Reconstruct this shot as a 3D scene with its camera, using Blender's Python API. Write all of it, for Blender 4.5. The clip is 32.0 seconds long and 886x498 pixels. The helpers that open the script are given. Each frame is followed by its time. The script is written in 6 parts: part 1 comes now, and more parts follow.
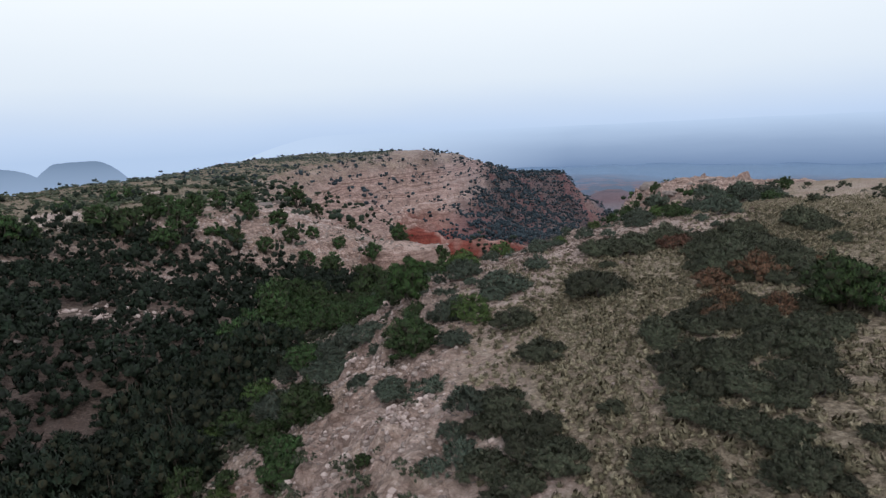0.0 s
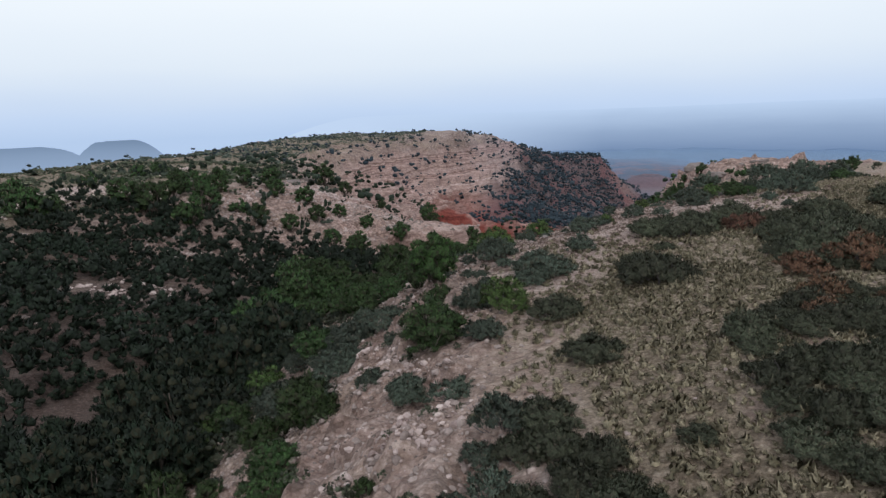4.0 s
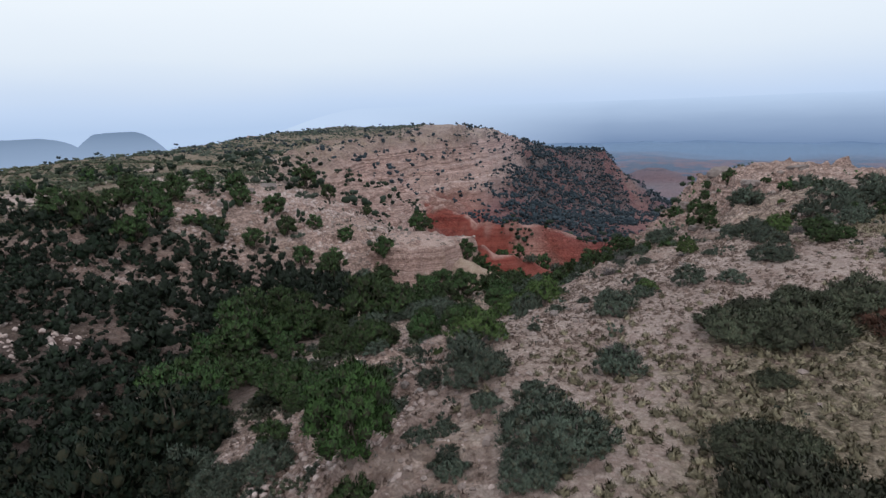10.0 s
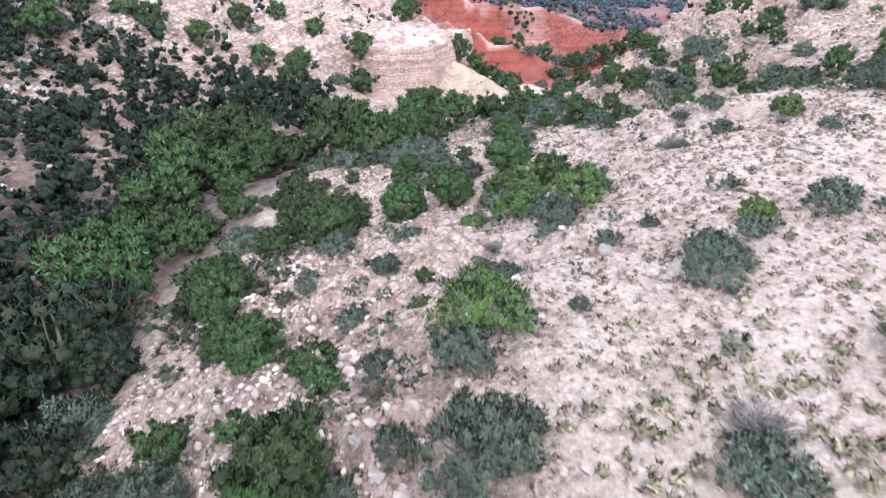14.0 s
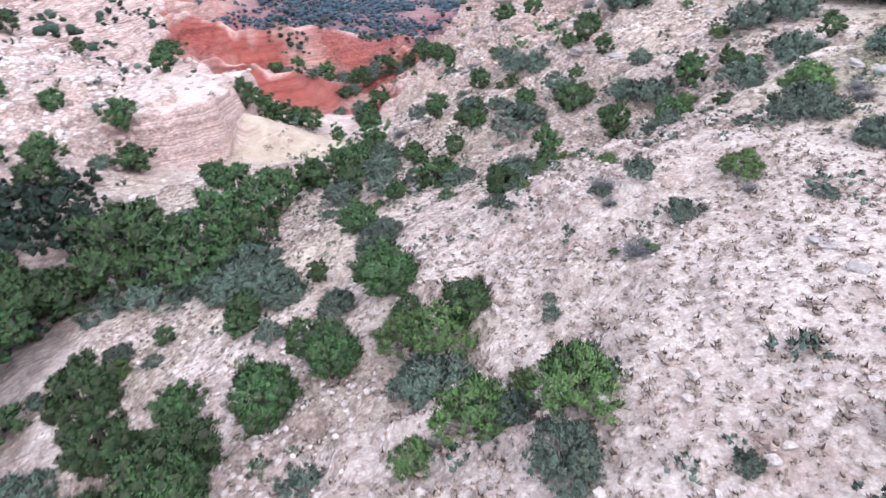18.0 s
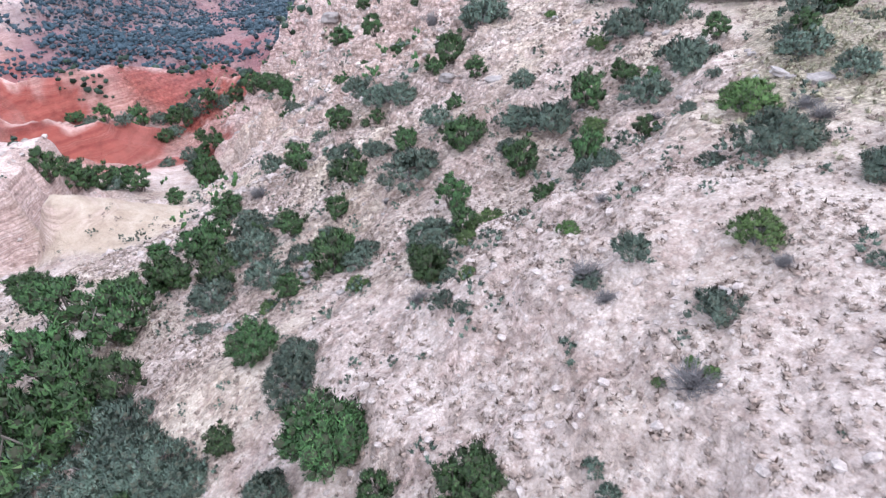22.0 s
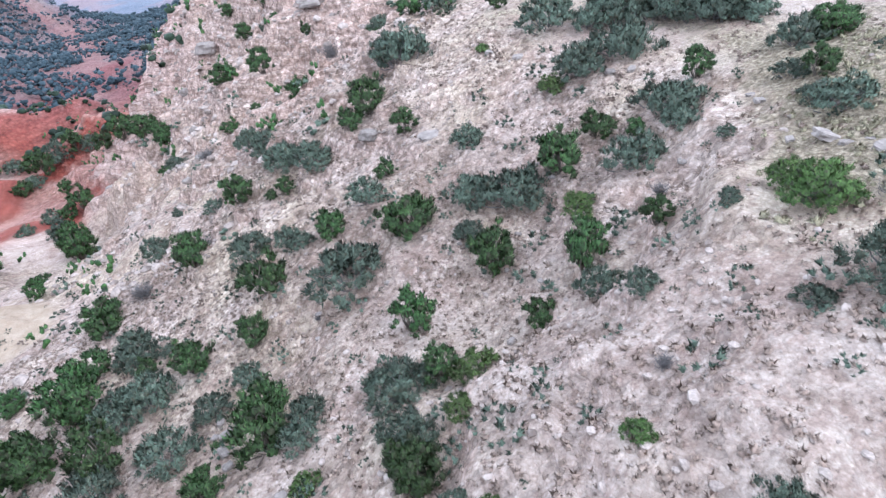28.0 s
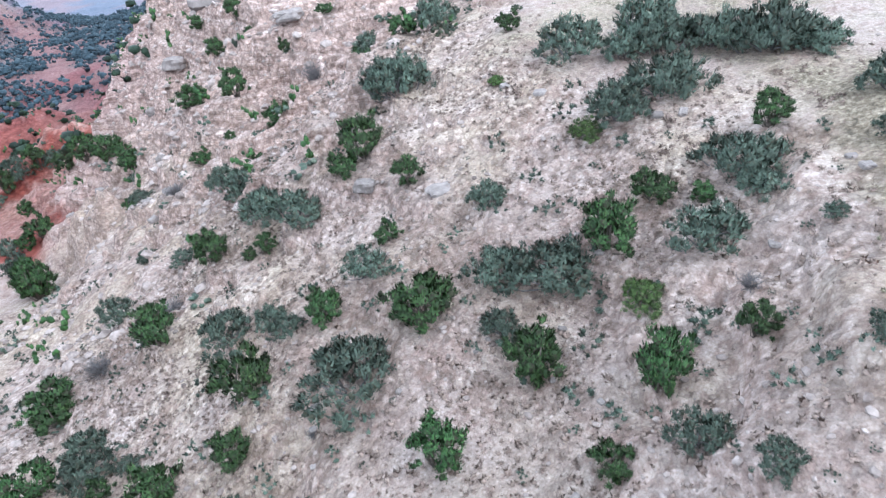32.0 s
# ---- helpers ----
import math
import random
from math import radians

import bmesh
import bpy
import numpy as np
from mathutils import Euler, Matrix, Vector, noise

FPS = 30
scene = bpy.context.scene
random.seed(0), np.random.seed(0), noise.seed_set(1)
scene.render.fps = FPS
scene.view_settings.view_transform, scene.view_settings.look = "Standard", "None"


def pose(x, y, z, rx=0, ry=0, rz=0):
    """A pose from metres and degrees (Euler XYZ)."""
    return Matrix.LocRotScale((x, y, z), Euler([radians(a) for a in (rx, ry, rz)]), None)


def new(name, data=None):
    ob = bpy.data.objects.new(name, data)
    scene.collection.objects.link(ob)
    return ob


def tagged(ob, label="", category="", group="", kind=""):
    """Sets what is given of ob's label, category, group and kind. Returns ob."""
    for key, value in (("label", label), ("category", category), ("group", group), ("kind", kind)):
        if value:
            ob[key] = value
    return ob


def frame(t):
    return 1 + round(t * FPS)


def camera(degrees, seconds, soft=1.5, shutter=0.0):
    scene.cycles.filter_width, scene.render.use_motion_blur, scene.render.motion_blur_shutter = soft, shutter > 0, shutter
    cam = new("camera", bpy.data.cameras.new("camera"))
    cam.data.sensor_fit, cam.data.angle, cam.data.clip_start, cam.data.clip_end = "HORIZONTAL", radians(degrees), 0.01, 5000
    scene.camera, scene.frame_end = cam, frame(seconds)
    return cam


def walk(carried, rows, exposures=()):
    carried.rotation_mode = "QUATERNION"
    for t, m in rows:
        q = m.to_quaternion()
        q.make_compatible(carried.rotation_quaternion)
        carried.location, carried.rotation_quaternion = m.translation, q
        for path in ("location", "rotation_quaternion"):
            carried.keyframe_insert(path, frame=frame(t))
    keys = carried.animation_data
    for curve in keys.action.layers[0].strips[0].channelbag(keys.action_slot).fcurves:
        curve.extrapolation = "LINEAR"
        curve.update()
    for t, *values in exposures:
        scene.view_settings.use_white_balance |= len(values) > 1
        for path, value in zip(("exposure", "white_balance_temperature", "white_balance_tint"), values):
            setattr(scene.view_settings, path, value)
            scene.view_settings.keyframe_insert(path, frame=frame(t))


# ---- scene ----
# The flight: seconds, place in metres, then turn to the left, tilt up and lean in degrees.
FLIGHT = [
    (0.0, 0.02, -0.00, -0.00, 2.10, -10.66, -2.43),
    (0.5, -0.10, 0.91, -0.26, 2.23, -10.63, -2.32),
    (1.0, -0.21, 1.63, -0.42, 2.34, -10.61, -2.17),
    (1.5, -0.29, 2.43, -0.58, 2.67, -10.64, -2.15),
    (2.0, -0.31, 3.41, -0.76, 3.67, -10.59, -2.07),
    (2.5, -0.27, 4.08, -0.90, 4.39, -10.50, -2.00),
    (3.0, -0.18, 4.23, -1.04, 4.66, -11.13, -1.97),
    (3.5, -0.10, 4.18, -1.11, 4.98, -12.11, -1.95),
    (5.5, -0.21, 5.14, -1.25, 5.31, -12.20, -2.05),
    (6.0, -0.30, 6.05, -1.17, 5.27, -12.21, -2.11),
    (6.5, -0.24, 7.26, -1.07, 5.33, -12.22, -2.07),
    (7.0, -0.08, 8.67, -0.97, 5.48, -12.21, -2.02),
    (7.5, 0.14, 10.26, -0.85, 5.70, -12.21, -2.00),
    (8.0, 0.29, 11.88, -0.69, 4.49, -12.25, -2.07),
    (8.5, 0.43, 13.52, -0.54, 4.23, -12.31, -2.19),
    (9.0, 0.57, 15.08, -0.44, 5.38, -12.31, -2.09),
    (9.5, 0.61, 16.53, -0.37, 5.35, -12.48, -1.92),
    (10.0, 0.70, 18.04, -0.32, 5.36, -12.89, -1.90),
    (10.5, 0.80, 19.47, -0.26, 5.40, -15.26, -1.83),
    (11.0, 0.87, 20.88, -0.25, 5.40, -18.85, -1.77),
    (11.5, 0.91, 22.13, -0.23, 5.43, -22.46, -1.58),
    (12.0, 0.85, 23.46, -0.17, 5.69, -26.35, -1.35),
    (12.5, 0.68, 24.77, -0.09, 5.54, -30.03, -1.00),
    (13.0, 0.42, 26.14, -0.07, 5.26, -32.87, -0.64),
    (13.5, 0.14, 27.61, -0.07, 5.00, -33.16, -0.65),
    (15.5, -0.88, 32.80, 0.27, 2.93, -33.16, -0.74),
    (16.0, -1.09, 34.13, 0.21, 1.00, -33.13, -0.91),
    (16.5, -1.27, 35.47, 0.19, -3.50, -33.14, -1.80),
    (17.0, -1.54, 36.71, 0.17, -7.41, -33.14, -2.47),
    (17.5, -1.76, 37.93, 0.13, -10.42, -33.15, -3.03),
    (18.0, -1.91, 39.10, 0.11, -15.31, -33.17, -4.01),
    (18.5, -2.08, 40.20, 0.14, -18.65, -33.29, -4.60),
    (19.0, -2.17, 41.28, 0.19, -20.51, -33.36, -4.78),
    (19.5, -2.24, 42.27, 0.22, -21.91, -33.35, -4.85),
    (20.0, -2.28, 43.15, 0.28, -24.66, -33.41, -5.15),
    (20.5, -2.26, 43.97, 0.34, -28.53, -33.55, -5.74),
    (21.0, -2.16, 44.74, 0.38, -30.08, -33.63, -5.89),
    (21.5, -2.00, 45.47, 0.33, -31.05, -33.67, -6.00),
    (22.0, -1.79, 46.17, 0.26, -31.69, -33.71, -6.13),
    (22.5, -1.59, 46.82, 0.23, -31.89, -33.73, -6.12),
    (23.0, -1.32, 47.44, 0.16, -32.68, -33.79, -6.23),
    (23.5, -1.03, 48.08, 0.07, -33.54, -33.83, -6.37),
    (24.0, -0.76, 48.74, 0.01, -33.92, -33.83, -6.32),
    (24.5, -0.53, 49.39, 0.03, -35.68, -33.96, -6.64),
    (25.0, -0.32, 50.04, 0.10, -36.48, -34.02, -6.66),
    (25.5, -0.03, 50.68, 0.14, -37.47, -34.07, -6.68),
    (27.5, 1.65, 53.38, 0.46, -41.60, -34.65, -7.22),
    (28.0, 1.98, 54.08, 0.52, -42.23, -34.72, -7.15),
    (28.5, 2.30, 54.76, 0.48, -42.84, -34.71, -7.13),
    (29.0, 2.63, 55.45, 0.51, -43.49, -34.86, -7.19),
    (29.5, 3.01, 56.15, 0.49, -43.71, -34.91, -7.09),
    (30.0, 3.45, 56.83, 0.43, -43.83, -34.92, -6.98),
    (30.5, 3.89, 57.46, 0.46, -43.96, -34.97, -7.01),
    (31.0, 4.40, 58.05, 0.48, -44.10, -35.11, -7.11),
    (31.5, 4.84, 58.61, 0.48, -44.32, -35.12, -7.04),
    (32.0, 5.24, 59.13, 0.51, -44.50, -35.09, -6.86),
]
# The film's own exposure: dark while the sky is in view, then opening up.
EXPOSURES = [(0, -0.46, 6400, 10), (10.2, -0.46, 6400, 10), (11.0, -0.03, 6350, 10), (12.0, 0.91, 5850, 8), (13.0, 1.45, 5900, 9), (16, 1.43, 5720, 10), (24, 1.36, 5610, 10), (32.0, 1.29, 5410, 3)]
cam = camera(72.26, 32.0, 1.35, 0.5)
walk(cam, [(t, pose(x, y, z, 90 + up, 0, turn) @ pose(0, 0, 0, 0, 0, lean)) for t, x, y, z, turn, up, lean in FLIGHT], EXPOSURES)

# ---------------------------------------------------------------- light: a bright overcast sky
world = bpy.data.worlds.new("overcast_sky")
scene.world = world
world.use_nodes = True
wn, wl = world.node_tree.nodes, world.node_tree.links
wn.clear()
w_out, w_bg = wn.new("ShaderNodeOutputWorld"), wn.new("ShaderNodeBackground")
w_sky = wn.new("ShaderNodeTexSky")
w_sky.sky_type, w_sky.sun_disc = "NISHITA", False
w_sky.sun_elevation, w_sky.sun_rotation = radians(52), radians(200)
w_sky.air_density, w_sky.dust_density = 1.0, 4.0
w_co, w_sep, w_ramp = wn.new("ShaderNodeTexCoord"), wn.new("ShaderNodeSeparateXYZ"), wn.new("ShaderNodeValToRGB")
w_ramp.color_ramp.elements[0].position, w_ramp.color_ramp.elements[0].color = 0.0, (0.54, 0.70, 0.96, 1)
w_ramp.color_ramp.elements[1].position, w_ramp.color_ramp.elements[1].color = 0.60, (0.80, 0.84, 0.89, 1)
for at, tone in ((0.03, (0.63, 0.78, 1.02, 1)), (0.10, (0.86, 0.95, 1.055, 1)), (0.22, (1.05, 1.10, 1.13, 1)), (0.40, (0.92, 0.96, 1.0, 1))):
    w_ramp.color_ramp.elements.new(at).color = tone
w_noise = wn.new("ShaderNodeTexNoise")
w_noise.inputs["Scale"].default_value, w_noise.inputs["Detail"].default_value = 2.2, 3
w_map = wn.new("ShaderNodeMapping")
w_map.inputs["Scale"].default_value = (1, 1, 5)
w_lift = wn.new("ShaderNodeMath")
w_lift.operation, w_lift.inputs[1].default_value = "MULTIPLY_ADD", 0.035
w_mul = wn.new("ShaderNodeMixRGB")
w_mul.blend_type, w_mul.inputs[0].default_value = "ADD", 0.012
wl.new(w_co.outputs["Generated"], w_map.inputs["Vector"])
wl.new(w_map.outputs[0], w_noise.inputs["Vector"])
wl.new(w_noise.outputs["Fac"], w_lift.inputs[0])
wl.new(w_co.outputs["Generated"], w_sep.inputs[0])
wl.new(w_sep.outputs["Z"], w_lift.inputs[2])
wl.new(w_lift.outputs[0], w_ramp.inputs["Fac"])
wl.new(w_ramp.outputs["Color"], w_mul.inputs[1])
w_floor, w_join = wn.new("ShaderNodeMath"), wn.new("ShaderNodeCombineXYZ")
w_floor.operation, w_floor.inputs[1].default_value = "MAXIMUM", 0.04
wl.new(w_sep.outputs["Z"], w_floor.inputs[0])
wl.new(w_sep.outputs["X"], w_join.inputs["X"])
wl.new(w_sep.outputs["Y"], w_join.inputs["Y"])
wl.new(w_floor.outputs[0], w_join.inputs["Z"])
wl.new(w_join.outputs[0], w_sky.inputs["Vector"])
wl.new(w_sky.outputs["Color"], w_mul.inputs[2])
wl.new(w_mul.outputs[0], w_bg.inputs["Color"])
wl.new(w_bg.outputs[0], w_out.inputs["Surface"])
w_bg.inputs["Strength"].default_value = 1.17
sun = new("sun", bpy.data.lights.new("sun", "SUN"))
sun.data.energy, sun.data.angle, sun.data.color = 1.1, radians(30), (1.0, 0.98, 0.95)
sun.matrix_world = pose(0, 0, 60, 38, 0, 20)

# ---------------------------------------------------------------- materials


def material(name, rough=0.9):
    m = bpy.data.materials.new(name)
    m.use_nodes = True
    nodes, links = m.node_tree.nodes, m.node_tree.links
    shade = nodes["Principled BSDF"]
    shade.inputs["Roughness"].default_value = rough
    shade.inputs["Specular IOR Level"].default_value = 0.25
    return m, nodes, links, shade


def noise_node(nodes, links, vector, scale, detail=4.0, rough=0.6):
    n = nodes.new("ShaderNodeTexNoise")
    n.inputs["Scale"].default_value, n.inputs["Detail"].default_value, n.inputs["Roughness"].default_value = scale, detail, rough
    if vector:
        links.new(vector, n.inputs["Vector"])
    return n.outputs["Fac"]


def ramp_node(nodes, links, fac, *stops):
    r = nodes.new("ShaderNodeValToRGB")
    e = r.color_ramp.elements
    e[0].position, e[0].color = stops[0][0], (*stops[0][1], 1)
    e[1].position, e[1].color = stops[-1][0], (*stops[-1][1], 1)
    for at, tone in stops[1:-1]:
        e.new(at).color = (*tone, 1)
    links.new(fac, r.inputs["Fac"])
    return r.outputs["Color"]


def ramp_in(nodes, links, fac, low, high):
    r = nodes.new("ShaderNodeMapRange")
    r.inputs["From Min"].default_value, r.inputs["From Max"].default_value = low, high
    links.new(fac, r.inputs["Value"])
    return r.outputs[0]


def blend(nodes, links, fac, a, b, mode="MIX"):
    m = nodes.new("ShaderNodeMixRGB")
    m.blend_type = mode
    for socket, value in zip(m.inputs, (fac, a, b)):
        if isinstance(value, (int, float)):
            socket.default_value = value
        elif isinstance(value, tuple):
            socket.default_value = (*value, 1)
        else:
            links.new(value, socket)
    return m.outputs[0]


def math_node(nodes, links, op, a, b=0.0, c=0.0):
    m = nodes.new("ShaderNodeMath")
    m.operation = op
    for socket, value in zip(m.inputs, (a, b, c)):
        if isinstance(value, (int, float)):
            socket.default_value = value
        else:
            links.new(value, socket)
    return m.outputs[0]


def bump_node(nodes, links, height, strength, distance, shade):
    b = nodes.new("ShaderNodeBump")
    b.inputs["Strength"].default_value, b.inputs["Distance"].default_value = strength, distance
    links.new(height, b.inputs["Height"])
    links.new(b.outputs[0], shade.inputs["Normal"])


def ground_material():
    m, nodes, links, shade = material("caprock_soil", 0.95)
    pos = nodes.new("ShaderNodeNewGeometry").outputs["Position"]

    def field(name):
        a = nodes.new("ShaderNodeAttribute")
        a.attribute_name = name
        return a.outputs["Fac"]

    fine, mid, broad = noise_node(nodes, links, pos, 5.0, 6, 0.7), noise_node(nodes, links, pos, 0.7, 6, 0.65), noise_node(nodes, links, pos, 0.09, 4)
    grit = noise_node(nodes, links, pos, 17.0, 3, 0.7)

    warp = nodes.new("ShaderNodeTexNoise")
    warp.inputs["Scale"].default_value, warp.inputs["Detail"].default_value = 2.4, 3
    links.new(pos, warp.inputs["Vector"])
    shift = nodes.new("ShaderNodeVectorMath")
    shift.operation = "MULTIPLY_ADD"
    shift.inputs[1].default_value = (0.3, 0.3, 0.3)
    links.new(warp.outputs["Color"], shift.inputs[0])
    links.new(pos, shift.inputs[2])

    def cells(scale):
        v = nodes.new("ShaderNodeTexVoronoi")
        v.inputs["Scale"].default_value = scale
        links.new(shift.outputs[0], v.inputs["Vector"])
        s = nodes.new("ShaderNodeSeparateColor")
        links.new(v.outputs["Color"], s.inputs[0])
        return v.outputs["Distance"], s.outputs["Red"]

    (block_gap, block_tone), (big_gap, big_tone), (small_gap, small_tone) = cells(1.25), cells(3.4), cells(9.5)
    sand = ramp_node(nodes, links, mid, (0.28, (0.335, 0.248, 0.218)), (0.40, (0.485, 0.382, 0.345)), (0.52, (0.595, 0.486, 0.445)), (0.66, (0.68, 0.572, 0.53)))
    # tawny washes in the pale sand
    wash = ramp_node(nodes, links, noise_node(nodes, links, pos, 0.16, 5, 0.62), (0.44, (0, 0, 0)), (0.60, (0.8, 0.8, 0.8)))
    sand = blend(nodes, links, wash, sand, blend(nodes, links, 1.0, sand, (0.97, 0.975, 0.84), "MULTIPLY"))
    soil = ramp_node(nodes, links, fine, (0.3, (0.11, 0.075, 0.063)), (0.5, (0.25, 0.18, 0.158)), (0.7, (0.44, 0.345, 0.315)))
    col = blend(nodes, links, ramp_node(nodes, links, math_node(nodes, links, "MULTIPLY_ADD", broad, 0.7, math_node(nodes, links, "MULTIPLY", fine, 0.5)), (0.53, (0, 0, 0)), (0.74, (0.7, 0.7, 0.7))), sand, soil)
    # the bare nose: worn pale sand with thin brown crusts
    worn = ramp_node(nodes, links, mid, (0.30, (0.35, 0.263, 0.236)), (0.45, (0.49, 0.392, 0.357)), (0.62, (0.55, 0.451, 0.414)))
    worn = blend(nodes, links, ramp_node(nodes, links, fine, (0.34, (0.55, 0.55, 0.55)), (0.46, (0, 0, 0))), worn, (0.34, 0.235, 0.20))
    col = blend(nodes, links, field("bare"), col, worn)
    col = blend(nodes, links, math_node(nodes, links, "MULTIPLY", field("earthy"), 0.6), col, soil)
    # the rubble slopes show more of the brown soil than the worn nose
    col = blend(nodes, links, math_node(nodes, links, "MULTIPLY", field("rubbly"), 0.06), col, soil)
    # loose stones in two sizes, crevice shade painted into the gaps between them
    def stones(tone, gap, low):
        shade_of = ramp_node(nodes, links, tone, (0.0, (low, low * 0.97, low * 0.96)), (0.5, (1.06, 1.05, 1.05)), (1.0, (1.3, 1.3, 1.3)))
        return blend(nodes, links, 1.0, shade_of, ramp_node(nodes, links, gap, (0.25, (1, 1, 1)), (0.75, (0.58, 0.53, 0.5))), "MULTIPLY")

    # brown crusts and clods in patches
    clods = noise_node(nodes, links, pos, 3.4, 4, 0.62)
    patch = noise_node(nodes, links, pos, 0.38, 4, 0.6)
    crust = ramp_node(nodes, links, math_node(nodes, links, "MULTIPLY_ADD", patch, 0.75, clods), (0.90, (0, 0, 0)), (1.02, (0.52, 0.52, 0.52)))
    crust = math_node(nodes, links, "MULTIPLY", crust, math_node(nodes, links, "MULTIPLY_ADD", field("bare"), -0.1, 1.0))
    col = blend(nodes, links, crust, col, (0.30, 0.20, 0.172))
    # dry grass and leaf litter between the tufts
    litter = ramp_node(nodes, links, fine, (0.32, (0.12, 0.096, 0.07)), (0.5, (0.30, 0.246, 0.186)), (0.66, (0.54, 0.455, 0.36)))
    edge = math_node(nodes, links, "MULTIPLY_ADD", mid, 1.1, math_node(nodes, links, "SUBTRACT", field("grassy"), 0.58))
    col = blend(nodes, links, ramp_node(nodes, links, edge, (0.34, (0, 0, 0)), (0.62, (1, 1, 1))), col, litter)
    # brown soil under the woods, deepened for the shade between the trees
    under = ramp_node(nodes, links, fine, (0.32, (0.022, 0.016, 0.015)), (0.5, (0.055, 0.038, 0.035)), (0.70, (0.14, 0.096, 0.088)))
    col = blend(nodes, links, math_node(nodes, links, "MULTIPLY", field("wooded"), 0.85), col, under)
    # pale caprock
    chalk = ramp_node(nodes, links, fine, (0.3, (0.45, 0.335, 0.306)), (0.5, (0.66, 0.53, 0.495)), (0.68, (0.78, 0.675, 0.64)))
    sep = nodes.new("ShaderNodeSeparateXYZ")
    links.new(pos, sep.inputs[0])
    seams = nodes.new("ShaderNodeTexNoise")
    seams.noise_dimensions = "1D"
    seams.inputs["Scale"].default_value, seams.inputs["Detail"].default_value = 2.2, 4
    links.new(math_node(nodes, links, "MULTIPLY_ADD", mid, 0.5, sep.outputs["Z"]), seams.inputs["W"])
    chalk = blend(nodes, links, 0.9, chalk, ramp_node(nodes, links, seams.outputs["Fac"], (0.38, (0.62, 0.54, 0.51)), (0.46, (0.95, 0.90, 0.88)), (0.55, (0.80, 0.72, 0.68)), (0.64, (1.1, 1.09, 1.08))), "MULTIPLY")
    col = blend(nodes, links, math_node(nodes, links, "MULTIPLY", field("chalky"), math_node(nodes, links, "MULTIPLY_ADD", field("earthy"), -0.5, 1.0)), col, chalk)
    col = blend(nodes, links, math_node(nodes, links, "MULTIPLY", field("rubbly"), 0.72), col, blend(nodes, links, 1.0, col, stones(big_tone, big_gap, 0.5), "MULTIPLY"))
    col = blend(nodes, links, 0.45, col, blend(nodes, links, 1.0, col, stones(small_tone, small_gap, 0.68), "MULTIPLY"))
    # drifted tawny sand below the bluff
    drift = ramp_node(nodes, links, mid, (0.32, (0.33, 0.243, 0.182)), (0.5, (0.40, 0.303, 0.232)), (0.65, (0.455, 0.355, 0.28)))
    col = blend(nodes, links, field("tawny"), col, drift)
    patchy = ramp_node(nodes, links, noise_node(nodes, links, pos, 0.24, 6, 0.7), (0.33, (0.68, 0.65, 0.63)), (0.5, (1, 1, 1)), (0.68, (1.2, 1.18, 1.17)))
    # red beds, banded by height
    sep = nodes.new("ShaderNodeSeparateXYZ")
    links.new(pos, sep.inputs[0])
    level = math_node(nodes, links, "MULTIPLY_ADD", broad, 2.6, sep.outputs["Z"])
    bands = nodes.new("ShaderNodeTexNoise")
    bands.noise_dimensions = "1D"
    bands.inputs["Scale"].default_value, bands.inputs["Detail"].default_value = 0.42, 5
    links.new(level, bands.inputs["W"])
    red = ramp_node(nodes, links, bands.outputs["Fac"], (0.28, (0.140, 0.030, 0.024)), (0.42, (0.214, 0.051, 0.039)), (0.52, (0.256, 0.070, 0.054)), (0.578, (0.205, 0.050, 0.039)), (0.592, (0.298, 0.108, 0.086)), (0.606, (0.214, 0.051, 0.039)), (0.72, (0.260, 0.074, 0.057)))
    red = blend(nodes, links, ramp_node(nodes, links, mid, (0.5, (0, 0, 0)), (0.8, (0.4, 0.4, 0.4))), red, (0.30, 0.115, 0.09))
    col = blend(nodes, links, field("reddish"), col, red)
    # pale washed streaks along the crests of the red spurs
    streak = math_node(nodes, links, "MULTIPLY", math_node(nodes, links, "MULTIPLY", field("crest"), 0.75), ramp_in(nodes, links, math_node(nodes, links, "MULTIPLY_ADD", mid, 0.6, math_node(nodes, links, "MULTIPLY", broad, 0.5)), 0.42, 0.62))
    col = blend(nodes, links, streak, col, (0.56, 0.40, 0.355))
    pinkish = ramp_node(nodes, links, bands.outputs["Fac"], (0.30, (0.20, 0.112, 0.10)), (0.40, (0.58, 0.40, 0.365)), (0.445, (0.20, 0.115, 0.10)), (0.49, (0.66, 0.485, 0.445)), (0.525, (0.30, 0.18, 0.158)), (0.56, (0.70, 0.55, 0.515)), (0.60, (0.33, 0.205, 0.185)), (0.64, (0.60, 0.425, 0.39)), (0.68, (0.24, 0.14, 0.122)), (0.74, (0.64, 0.475, 0.44)))
    col = blend(nodes, links, math_node(nodes, links, "MULTIPLY", field("layered"), math_node(nodes, links, "SUBTRACT", 1.0, field("reddish"))), col, pinkish)
    col = blend(nodes, links, field("layered"), col, blend(nodes, links, 1.0, col, patchy, "MULTIPLY"))
    # far country: brush-covered canyon floor, distance haze painted into its blue tones
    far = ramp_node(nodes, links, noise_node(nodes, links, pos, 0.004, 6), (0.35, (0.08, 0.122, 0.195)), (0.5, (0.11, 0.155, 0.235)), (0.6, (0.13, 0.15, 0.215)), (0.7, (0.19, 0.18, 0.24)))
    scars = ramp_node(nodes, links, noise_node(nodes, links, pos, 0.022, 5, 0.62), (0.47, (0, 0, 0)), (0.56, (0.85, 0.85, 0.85)))
